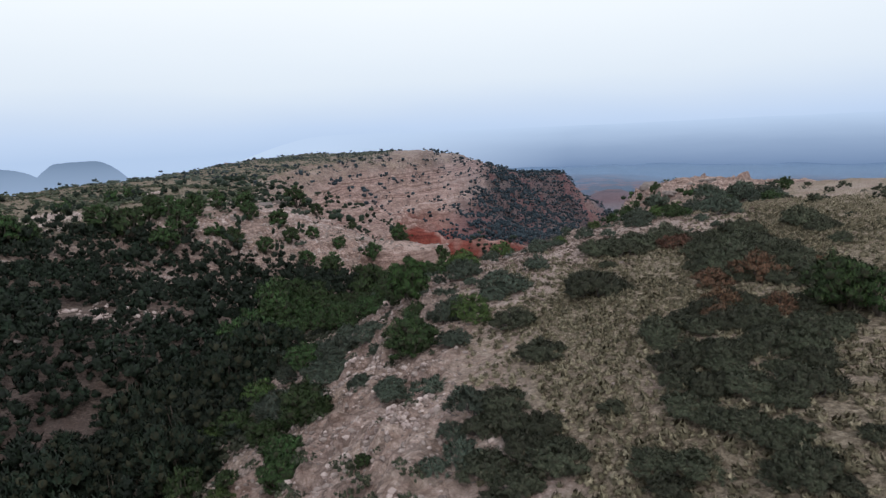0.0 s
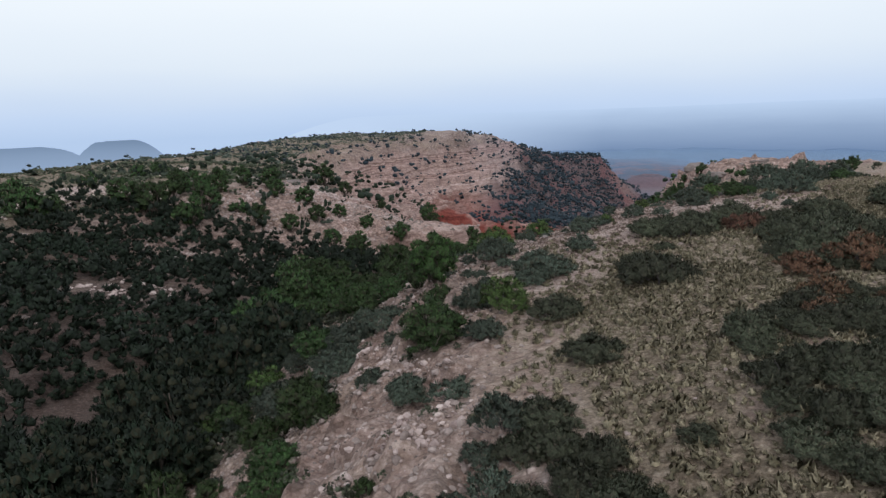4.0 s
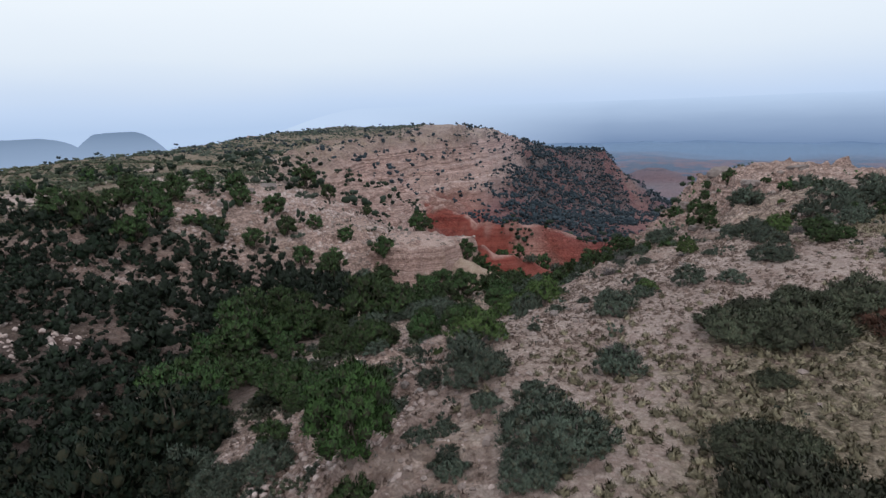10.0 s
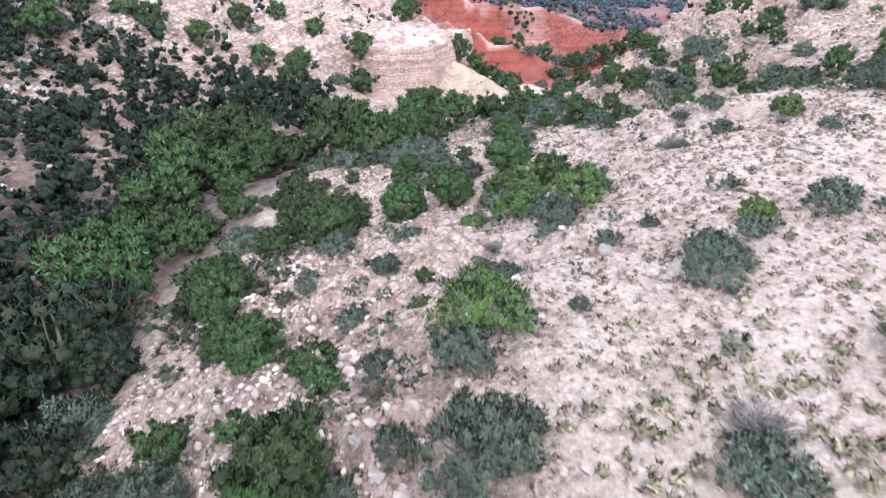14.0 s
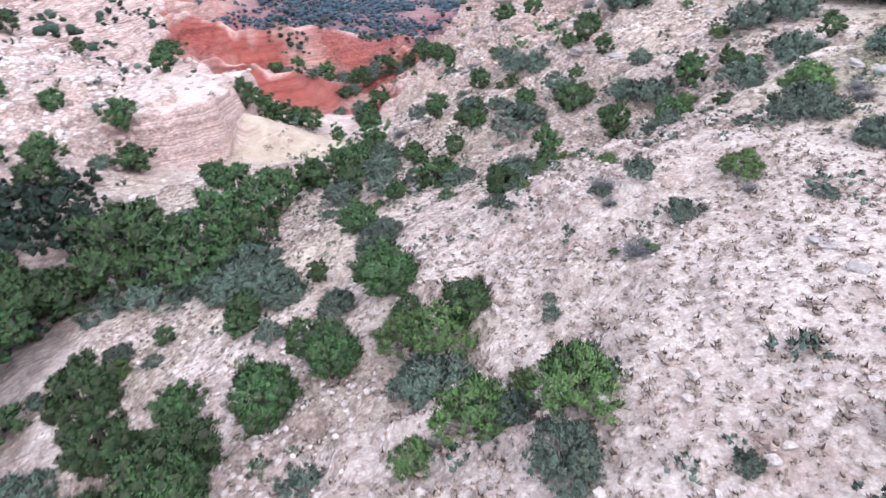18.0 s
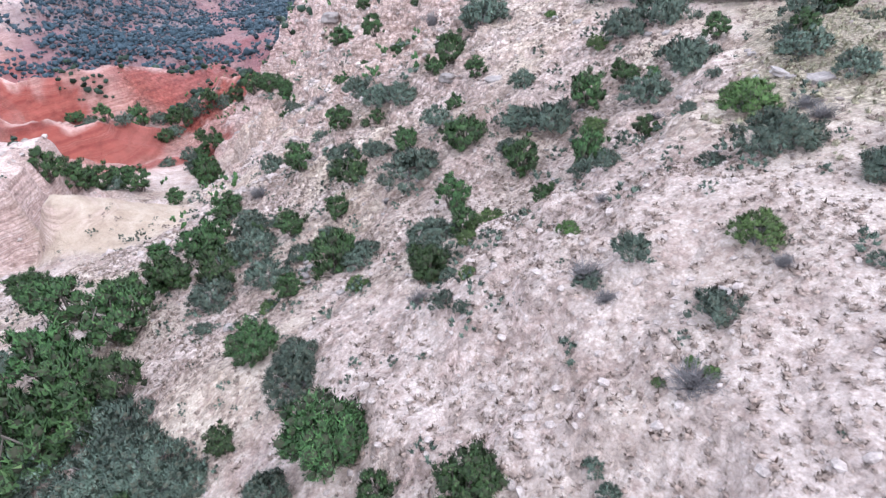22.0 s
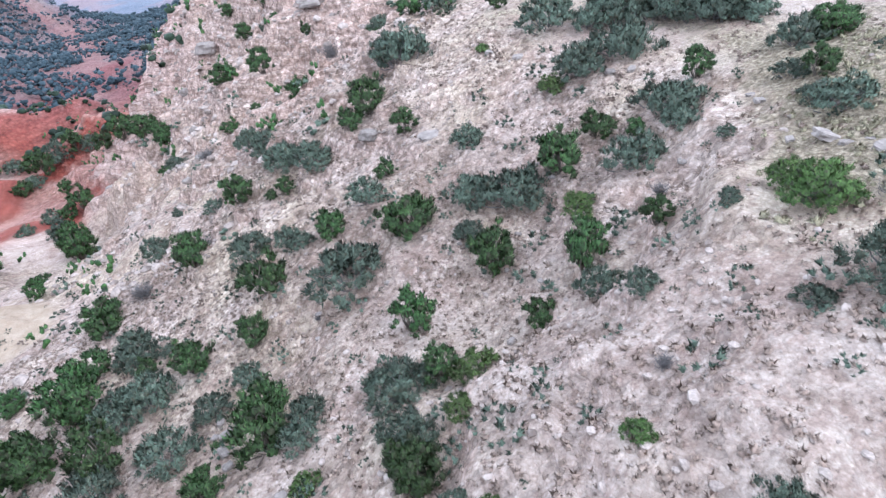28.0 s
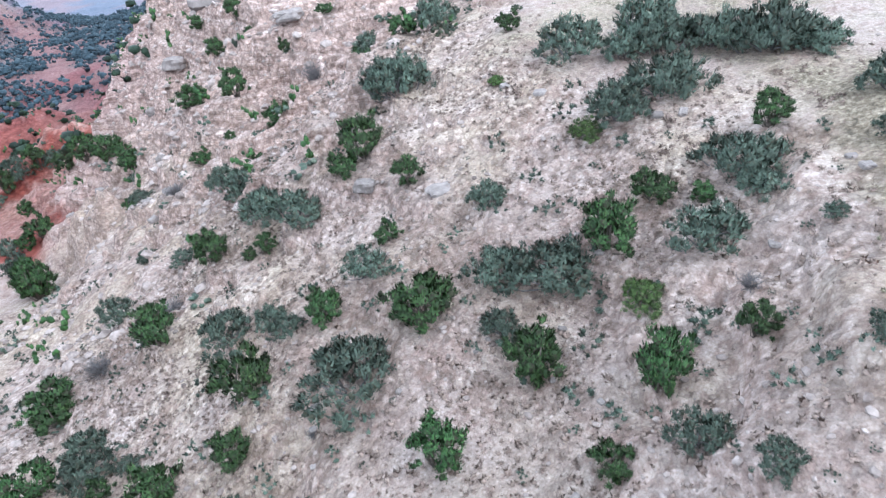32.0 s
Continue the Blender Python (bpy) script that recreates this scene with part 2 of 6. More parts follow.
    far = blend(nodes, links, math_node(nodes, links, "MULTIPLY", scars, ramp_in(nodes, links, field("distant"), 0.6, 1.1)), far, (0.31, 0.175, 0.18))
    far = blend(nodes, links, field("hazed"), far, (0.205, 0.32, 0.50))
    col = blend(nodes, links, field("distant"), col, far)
    col = blend(nodes, links, math_node(nodes, links, "MULTIPLY", field("blocky"), 0.55), col, blend(nodes, links, 1.0, col, stones(block_tone, block_gap, 0.6), "MULTIPLY"))
    speck = ramp_node(nodes, links, grit, (0.36, (0.55, 0.5, 0.47)), (0.5, (1, 1, 1)), (0.68, (1.12, 1.1, 1.08)))
    col = blend(nodes, links, 0.35, col, speck, "MULTIPLY")
    links.new(col, shade.inputs["Base Color"])
    rock = nodes.new("ShaderNodeTexVoronoi")
    rock.inputs["Scale"].default_value = 3.2
    links.new(shift.outputs[0], rock.inputs["Vector"])
    relief = math_node(nodes, links, "MULTIPLY_ADD", rock.outputs["Distance"], -0.8, math_node(nodes, links, "MULTIPLY_ADD", fine, 1.0, math_node(nodes, links, "MULTIPLY", grit, 0.4)))
    relief = math_node(nodes, links, "MULTIPLY_ADD", math_node(nodes, links, "MULTIPLY", block_gap, field("blocky")), -2.4, relief)
    bump_node(nodes, links, relief, 0.9, 0.22, shade)
    return m


def leaf_material(name, dark, light, dry, spread=0.25):
    m, nodes, links, shade = material(name, 0.62)
    geo, info = nodes.new("ShaderNodeNewGeometry"), nodes.new("ShaderNodeObjectInfo")
    tone = ramp_node(nodes, links, geo.outputs["Random Per Island"], (0.0, dark), (0.6, light), (0.93, light), (1.0, dry))
    shift = nodes.new("ShaderNodeHueSaturation")
    links.new(tone, shift.inputs["Color"])
    links.new(math_node(nodes, links, "MULTIPLY_ADD", info.outputs["Random"], 0.03, 0.485), shift.inputs["Hue"])
    clump = noise_node(nodes, links, nodes.new("ShaderNodeTexCoord").outputs["Object"], 5.5, 2, 0.5)
    clump = math_node(nodes, links, "MULTIPLY_ADD", math_node(nodes, links, "SUBTRACT", clump, 0.5), 1.9, 1.0)
    links.new(math_node(nodes, links, "MULTIPLY", clump, math_node(nodes, links, "MULTIPLY_ADD", info.outputs["Random"], 2 * spread, 1 - spread)), shift.inputs["Value"])
    links.new(shift.outputs[0], shade.inputs["Base Color"])
    shade.inputs["Subsurface Weight"].default_value = 0.0
    return m


def plain_material(name, low, high, scale=8.0, rough=0.9, bump=0.4, distance=0.03):
    m, nodes, links, shade = material(name, rough)
    co = nodes.new("ShaderNodeTexCoord").outputs["Object"]
    info = nodes.new("ShaderNodeObjectInfo")
    island = nodes.new("ShaderNodeNewGeometry").outputs["Random Per Island"]
    grain = noise_node(nodes, links, co, scale, 5, 0.65)
    col = ramp_node(nodes, links, math_node(nodes, links, "MULTIPLY_ADD", island, 0.35, math_node(nodes, links, "MULTIPLY_ADD", info.outputs["Random"], 0.12, math_node(nodes, links, "SUBTRACT", grain, 0.2))), (0.25, low), (0.75, high))
    links.new(col, shade.inputs["Base Color"])
    bump_node(nodes, links, grain, bump, distance, shade)
    return m


def haze_glow_material(name, low_tone, high_tone, z0, z1, streak, veil=None):
    """Land so far off that only air shows, painted as glowing haze tones."""
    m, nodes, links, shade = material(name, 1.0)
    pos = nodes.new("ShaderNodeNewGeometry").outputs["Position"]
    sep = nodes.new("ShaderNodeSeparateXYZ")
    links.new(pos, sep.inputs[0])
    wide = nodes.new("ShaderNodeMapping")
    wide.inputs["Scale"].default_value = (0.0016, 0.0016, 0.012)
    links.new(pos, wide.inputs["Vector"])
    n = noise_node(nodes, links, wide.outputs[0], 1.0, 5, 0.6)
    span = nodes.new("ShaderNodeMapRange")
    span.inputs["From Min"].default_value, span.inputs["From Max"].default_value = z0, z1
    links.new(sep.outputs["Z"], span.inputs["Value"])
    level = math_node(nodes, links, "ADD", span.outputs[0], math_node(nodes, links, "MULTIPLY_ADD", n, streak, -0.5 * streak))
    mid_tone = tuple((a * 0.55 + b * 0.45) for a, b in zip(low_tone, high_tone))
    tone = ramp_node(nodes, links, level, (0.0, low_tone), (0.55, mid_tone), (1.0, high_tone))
    # westwards the tone fades to sky colour, painted as thicker haze
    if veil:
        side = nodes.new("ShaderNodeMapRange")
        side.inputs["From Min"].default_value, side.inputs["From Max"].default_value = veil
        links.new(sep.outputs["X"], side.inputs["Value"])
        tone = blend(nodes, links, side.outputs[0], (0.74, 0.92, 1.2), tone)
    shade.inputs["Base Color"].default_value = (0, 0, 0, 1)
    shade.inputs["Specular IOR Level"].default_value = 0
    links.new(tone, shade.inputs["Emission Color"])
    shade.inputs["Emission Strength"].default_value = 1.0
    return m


SOIL = ground_material()
JUNIPER = leaf_material("juniper_foliage", (0.013, 0.027, 0.009), (0.046, 0.088, 0.027), (0.095, 0.14, 0.048), 0.30)
# the same juniper leaf with the dim light of the draw put into its colour
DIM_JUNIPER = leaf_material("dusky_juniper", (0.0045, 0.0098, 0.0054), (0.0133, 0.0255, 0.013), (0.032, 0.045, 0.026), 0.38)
# juniper leaf for far slopes, the blue of distance haze mixed into it
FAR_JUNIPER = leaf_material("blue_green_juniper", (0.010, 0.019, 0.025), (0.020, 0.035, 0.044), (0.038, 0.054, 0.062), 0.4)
SCRUB = leaf_material("grey_green_scrub", (0.036, 0.050, 0.038), (0.086, 0.112, 0.084), (0.15, 0.17, 0.128), 0.32)
BRIGHT = leaf_material("bright_green_leaves", (0.036, 0.060, 0.016), (0.076, 0.120, 0.032), (0.13, 0.155, 0.055))
LUSH = leaf_material("lush_green_leaves", (0.018, 0.045, 0.012), (0.050, 0.120, 0.030), (0.09, 0.17, 0.05), 0.2)
STRAW = leaf_material("dry_bunch_grass", (0.11, 0.094, 0.062), (0.27, 0.23, 0.16), (0.42, 0.36, 0.26), 0.3)
BUNCH = leaf_material("olive_brown_bunch_grass", (0.07, 0.06, 0.038), (0.15, 0.13, 0.082), (0.24, 0.205, 0.14), 0.3)
BROWNGRASS = leaf_material("brown_grass_tufts", (0.125, 0.086, 0.074), (0.235, 0.168, 0.143), (0.36, 0.275, 0.235), 0.35)
RUST = leaf_material("rust_brown_leaves", (0.06, 0.03, 0.02), (0.17, 0.088, 0.055), (0.25, 0.15, 0.095), 0.25)
BARK = plain_material("shaggy_bark", (0.04, 0.03, 0.025), (0.14, 0.115, 0.098), 14.0)
DEADWOOD = plain_material("weathered_dead_wood", (0.06, 0.05, 0.052), (0.19, 0.17, 0.172), 12.0)
STONE = plain_material("pale_caliche_stone", (0.13, 0.098, 0.088), (0.42, 0.345, 0.32), 3.0, 0.95, 0.6, 0.05)
# inner twigs of the junipers, coloured dark for the shade inside the crown
SHADED_TWIGS = plain_material("dense_inner_twigs", (0.016, 0.018, 0.010), (0.045, 0.044, 0.026), 20.0)
GREY_TWIGS = plain_material("grey_scrub_twigs", (0.030, 0.030, 0.022), (0.085, 0.080, 0.056), 20.0)
SLAB = plain_material("weathered_caprock", (0.10, 0.082, 0.077), (0.31, 0.262, 0.248), 3.0, 0.95, 0.6, 0.05)
OLIVE = leaf_material("olive_scrub", (0.028, 0.034, 0.021), (0.074, 0.084, 0.053), (0.16, 0.148, 0.10), 0.34)
PALE = plain_material("pink_rubble_stone", (0.24, 0.178, 0.165), (0.62, 0.51, 0.48), 3.0, 0.95, 0.6, 0.05)
FAR_LAND = haze_glow_material("hazy_canyon_wall", (0.19, 0.30, 0.52), (0.70, 0.885, 1.165), -300, 28, 0.16, (-900, 700))
FAR_HILL = haze_glow_material("hazy_hill", (0.40, 0.54, 0.77), (0.26, 0.37, 0.55), -110, -35, 0.3)

import itertools

# ---------------------------------------------------------------- the lie of the land
GRID_RNG = np.random.default_rng(11)
LATTICE = GRID_RNG.random((256, 256))


def wave(x, y, size):
    """Smooth value noise from -1 to 1 with bumps about size metres wide."""
    u, v = np.asarray(x) / size, np.asarray(y) / size
    i, j = np.floor(u).astype(int), np.floor(v).astype(int)
    a, b = u - i, v - j
    a, b = a * a * (3 - 2 * a), b * b * (3 - 2 * b)
    k, m = (i + 1) % 256, (j + 1) % 256
    i, j = i % 256, j % 256
    low = LATTICE[i, j] * (1 - a) + LATTICE[k, j] * a
    high = LATTICE[i, m] * (1 - a) + LATTICE[k, m] * a
    return (low * (1 - b) + high * b) * 2 - 1


def step(v, low, high):
    s = np.clip((np.asarray(v, float) - low) / (high - low), 0, 1)
    return s * s * (3 - 2 * s)


XS = np.concatenate([np.arange(-420, -130, 10.0), np.arange(-130, -30, 2.0), np.arange(-30, 60, 0.5), np.arange(60, 140, 2.0), np.arange(140, 421, 10.0)])
SECTIONS = []


def section(y, *knots):
    """One cross-section of the ground, as (x, z) from the western spur over the draw to the eastern rim."""
    kx, kz = np.array(knots, float).T
    z = np.interp(XS, kx, kz)
    for _ in range(2):
        z = np.interp(XS, XS, (np.interp(XS - 1.0, XS, z) + 2 * z + np.interp(XS + 1.0, XS, z)) / 4)
    SECTIONS.append((y, z))


WEST = ((-420, -95), (-230, -80), (-150, -40), (-128, -12.5))
section(-120, *WEST, (-100, -11), (-40, -14), (-15, -13), (-5, -9), (0, -7.6), (10, -7), (60, -5.5), (100, -5.5), (110, -11.5), (130, -31.5), (190, -67.5), (420, -105))
section(0, *WEST, (-110, -11), (-62, -13), (-40, -16), (-24, -18), (-11, -14), (-5, -10.4), (-1, -8.6), (3, -7.9), (8, -6.8), (30, -5.5), (80, -5), (90, -5.2), (100, -11.2), (120, -31.2), (180, -67.2), (420, -105))
section(20, *WEST, (-110, -11), (-65, -13), (-42, -16), (-26, -18.5), (-16, -16.7), (-8, -12.6), (-4.5, -10.7), (-1.5, -9.1), (3, -8.3), (8, -7), (25, -5.7), (80, -5), (90, -11), (110, -31), (170, -67), (420, -105))
section(35, *WEST, (-110, -11), (-62, -13.5), (-42, -15.5), (-27, -19.3), (-15, -17.2), (-8, -12.7), (-3, -9.4), (0, -8.3), (6, -7.9), (15, -7.1), (26, -5.9), (72, -5), (82, -11), (102, -31), (162, -67), (420, -105))
section(45, *WEST, (-110, -11), (-62, -13), (-40, -16), (-24, -19.7), (-14, -16.7), (-7, -13.2), (-3, -12), (0, -10.5), (3.5, -9.4), (7, -8.3), (15, -7.4), (26, -6.2), (66, -5.2), (76, -11.2), (96, -31.2), (156, -67.2), (420, -105))
section(54, *WEST, (-110, -10.8), (-62, -12.5), (-36, -16.5), (-22, -20), (-15, -18.3), (-8, -15.7), (-2, -14.4), (2, -12.6), (6, -10.9), (9, -9.6), (12, -8.7), (18, -7.9), (27, -6.9), (62, -5.8), (72, -11.8), (92, -31.8), (152, -67.8), (420, -105))
section(59, *WEST, (-110, -10.6), (-62, -12.3), (-37, -16.7), (-22, -20.3), (-14, -18.4), (-6, -15.8), (0, -14.3), (4, -13.1), (7.5, -11.7), (10, -10.5), (13, -10.1), (16, -9.7), (20, -8.7), (27, -7.9), (60, -6.2), (70, -12.2), (90, -32.2), (150, -68.2), (420, -105))
section(64, *WEST, (-110, -10.5), (-62, -12), (-38, -17), (-22, -20.7), (-14, -18.9), (-6, -16.7), (0, -15.1), (5, -14.1), (9, -13.7), (14, -13.4), (18, -12.4), (22, -10.5), (27, -9.1), (35, -8.1), (58, -6.6), (68, -12.6), (88, -32.6), (148, -68.6), (420, -105))
section(71, *WEST, (-110, -10.5), (-62, -11.8), (-40, -17.6), (-22, -21.2), (-15, -20.7), (-6, -18.1), (0, -17), (7, -16.6), (11, -15), (15, -13.9), (20, -12), (25, -10.1), (29, -9.1), (36, -8.3), (56, -7.2), (66, -13.2), (86, -33.2), (146, -69.2), (420, -105))
section(80, *WEST, (-110, -10.5), (-62, -11.5), (-42, -17.7), (-28, -20.2), (-18, -21.3), (-8, -19.2), (0, -18.9), (6, -18.4), (10, -17), (16, -14.9), (21, -12.6), (25, -10.6), (29, -9.2), (40, -8.5), (54, -7.8), (64, -13.8), (84, -33.8), (144, -69.8), (420, -105))
section(95, *WEST, (-110, -10.5), (-62, -11), (-50, -13), (-36, -16.2), (-24, -20.8), (-14, -23.4), (-7, -24.0), (0, -24.0), (6, -23.8), (13, -21.8), (18, -19.6), (24, -17.2), (29, -15.6), (34, -12.8), (39, -10.4), (50, -9.5), (53, -9.3), (63, -15.3), (83, -35.3), (143, -71.3), (420, -105))
section(107, *WEST, (-110, -10.5), (-62, -10.5), (-48, -11.3), (-39, -12), (-32, -15.4), (-22, -20.2), (-14, -24.6), (-9, -25.8), (-6, -26.2), (-2, -26.8), (4, -28), (10, -27.2), (17, -24), (22, -20), (26, -17.2), (31, -15.4), (36, -11.6), (45, -10.5), (50, -10.3), (60, -16.3), (80, -36.3), (140, -72.3), (420, -105))
section(120, *WEST, (-110, -10.5), (-62, -10.5), (-45, -12), (-33, -15.2), (-22, -19.4), (-14, -22), (-9, -23.4), (-6, -27.5), (0, -31), (8, -33.2), (14, -33), (19, -29.5), (24, -25), (28, -22), (33, -18), (37, -12), (48, -10.5), (50, -10.8), (60, -16.8), (80, -36.8), (140, -72.8), (420, -105))
section(140, *WEST, (-110, -10.5), (-72, -10.5), (-48, -13), (-33, -18), (-20, -25), (-8, -31), (2, -34.5), (14, -36.5), (22, -33), (28, -28), (34, -23), (39, -17), (44, -15), (54, -15.4), (64, -22), (84, -42), (144, -76), (420, -105))
section(160, *WEST, (-110, -10.5), (-78, -10.5), (-54, -13), (-38, -19), (-23, -26), (-10, -33), (0, -41), (8, -44), (14, -44), (20, -41), (28, -37), (34, -32.5), (37.5, -28.5), (39.5, -25.8), (44, -21.5), (50, -20), (57, -22), (67, -32), (90, -48), (147, -78), (420, -105))
section(175, *WEST, (-110, -10.5), (-82, -10.5), (-58, -13), (-42, -20), (-25, -27), (-8, -41), (3, -48), (12, -48.5), (20, -47), (32, -42), (38, -39.5), (43, -37.5), (47, -36), (52, -36), (58, -38), (70, -45), (150, -82), (420, -105))
section(225, *WEST, (-90, -10.5), (-70, -13), (-55, -20), (-35, -28), (-14, -43), (8, -52), (25, -54), (40, -52), (55, -49), (66, -46), (78, -46), (92, -50), (114, -62), (174, -86), (420, -105))
section(290, *WEST, (-110, -10.2), (-70, -10.5), (-60, -13), (-50, -20), (-40, -26), (-15, -38), (10, -48), (40, -53), (70, -54), (95, -55), (112, -56), (128, -60), (158, -74), (218, -90), (420, -105))
section(355, *WEST, (-110, -10), (-60, -10), (-24, -10.5), (-14, -18), (8, -34), (35, -52), (70, -62), (115, -60), (150, -58), (180, -56), (260, -60), (420, -80))
section(430, (-420, -95), (-230, -80), (-135, -40), (-105, -11), (-50, -11), (-8, -13), (14, -22), (30, -30), (45, -45), (80, -68), (120, -75), (190, -65), (260, -60), (420, -90))
section(520, (-420, -95), (-230, -80), (-120, -45), (-70, -18), (-10, -24), (35, -33), (62, -35), (84, -36), (104, -58), (135, -82), (200, -95), (420, -105))
section(640, (-420, -100), (-200, -90), (-80, -70), (0, -60), (60, -60), (110, -75), (180, -100), (420, -110))
section(900, (-420, -110), (0, -112), (420, -115))
STATION_Y = np.array([y for y, _ in SECTIONS], float)
STATION_Z = np.array([z for _, z in SECTIONS])


def base_height(x, y):
    """The height between the cross-sections, with smooth joins."""
    x, y = np.asarray(x, float), np.asarray(y, float)
    yc, xc = np.clip(y, STATION_Y[0], STATION_Y[-1]), np.clip(x, -420, 420)
    i = np.clip(np.searchsorted(STATION_Y, yc) - 1, 0, len(STATION_Y) - 2)
    j = np.clip(np.searchsorted(XS, xc) - 1, 0, len(XS) - 2)
    u, v = (yc - STATION_Y[i]) / (STATION_Y[i + 1] - STATION_Y[i]), (xc - XS[j]) / (XS[j + 1] - XS[j])

    def row(k):
        k = np.clip(k, 0, len(STATION_Y) - 1)
        return STATION_Z[k, j] * (1 - v) + STATION_Z[k, j + 1] * v

    a, b = row(i), row(i + 1)
    gap = STATION_Y[i + 1] - STATION_Y[i]
    m = (b - row(i - 1)) / (STATION_Y[i + 1] - STATION_Y[np.clip(i - 1, 0, None)]) * gap
    n = (row(i + 2) - a) / (STATION_Y[np.clip(i + 2, None, len(STATION_Y) - 1)] - STATION_Y[i]) * gap
    return (2 * u**3 - 3 * u**2 + 1) * a + (u**3 - 2 * u**2 + u) * m + (3 * u**2 - 2 * u**3) * b + (u**3 - u**2) * n

def bluff(x, y, z):
    """The pale bluff that stands at the head of the red draw."""
    edge = 0.8 * wave(x, y, 3.4) + 0.35 * wave(x, y + 5, 1.2)
    inside = step(x + edge, -19.0, -17.2) * (1 - step(x - 0.22 * (y - 112) + edge, -6.0, -5.0)) * step(y + 0.12 * (x + 10) + edge, 100.4, 102.0) * (1 - step(y + edge, 120, 128))
    top = -19.2 - 0.10 * (y - 103) + 0.45 * wave(x, y, 4) + 0.22 * wave(x, y, 1.3) + 0.12 * (x + 12)  * (x > -12) * -1
    rise = inside * np.clip(top - z, 0, 8)
    bed = (z + rise + 0.15 * wave(x, y, 5)) / 0.9
    rise = rise + 0.45 * inside * (rise > 0.2) * (step(bed - np.floor(bed), 0.35, 0.65) - (bed - np.floor(bed)))
    return z + rise


RED_SPURS = [
    (((-60, 205, -24), (-12, 188, -35), (3, 184, -38.5), (8, 188, -42), (14, 195, -51)), 0.8),
    (((-50, 252, -22), (-4, 230, -40), (28, 226, -42.5), (44, 223, -46), (56, 220, -54)), 0.62),
    (((25, 130, -31), (18, 149, -37.5), (12, 160, -45)), 0.85),
    (((46, 176, -35), (34, 190, -41), (24, 205, -49)), 0.6),
]


def spur(x, y, crest, fall):
    """The height of a worn ridge with the given crest line, falling away to both sides in gullied flanks."""
    best = np.full(np.shape(x), -999.0)
    for (ax, ay, az), (bx, by, bz) in zip(crest, crest[1:]):
        length = math.hypot(bx - ax, by - ay)
        u = np.clip(((x - ax) * (bx - ax) + (y - ay) * (by - ay)) / length**2, 0, 1)
        off = np.hypot(x - ax - u * (bx - ax), y - ay - u * (by - ay))
        best = np.maximum(best, az + u * (bz - az) - fall * off)
    gully = np.abs(wave(x * 0.9 - 0.3 * y, y * 0.25, 5.0))
    return best + 0.9 * wave(x, y, 9) + 0.4 * wave(x, y + 3, 2.5) - 2.6 * gully - 3.4 * np.abs(wave(x * 0.8 + 0.5 * y, y * 0.4 - 0.3 * x, 12.0)) + 1.4


def crest_near(x, y, crest):
    """1 along the crest line of a ridge and along two ledges below it, 0 away from them."""
    near = np.full(np.shape(x), 999.0)
    for (ax, ay, _), (bx, by, _) in zip(crest, crest[1:]):
        u = np.clip(((x - ax) * (bx - ax) + (y - ay) * (by - ay)) / math.hypot(bx - ax, by - ay) ** 2, 0, 1)
        near = np.minimum(near, np.hypot(x - ax - u * (bx - ax), y - ay - u * (by - ay)))
    near = near + 1.2 * wave(x, y, 7) + 0.6 * wave(x, y, 2.2)
    return np.maximum.reduce([1 - step(near, 0.3, 1.1), 0.6 * (1 - step(np.abs(near - 4.6 + 1.5 * wave(x, y, 13)), 0.1, 0.5)) * step(wave(x, y, 6), 0.1, 0.4)])


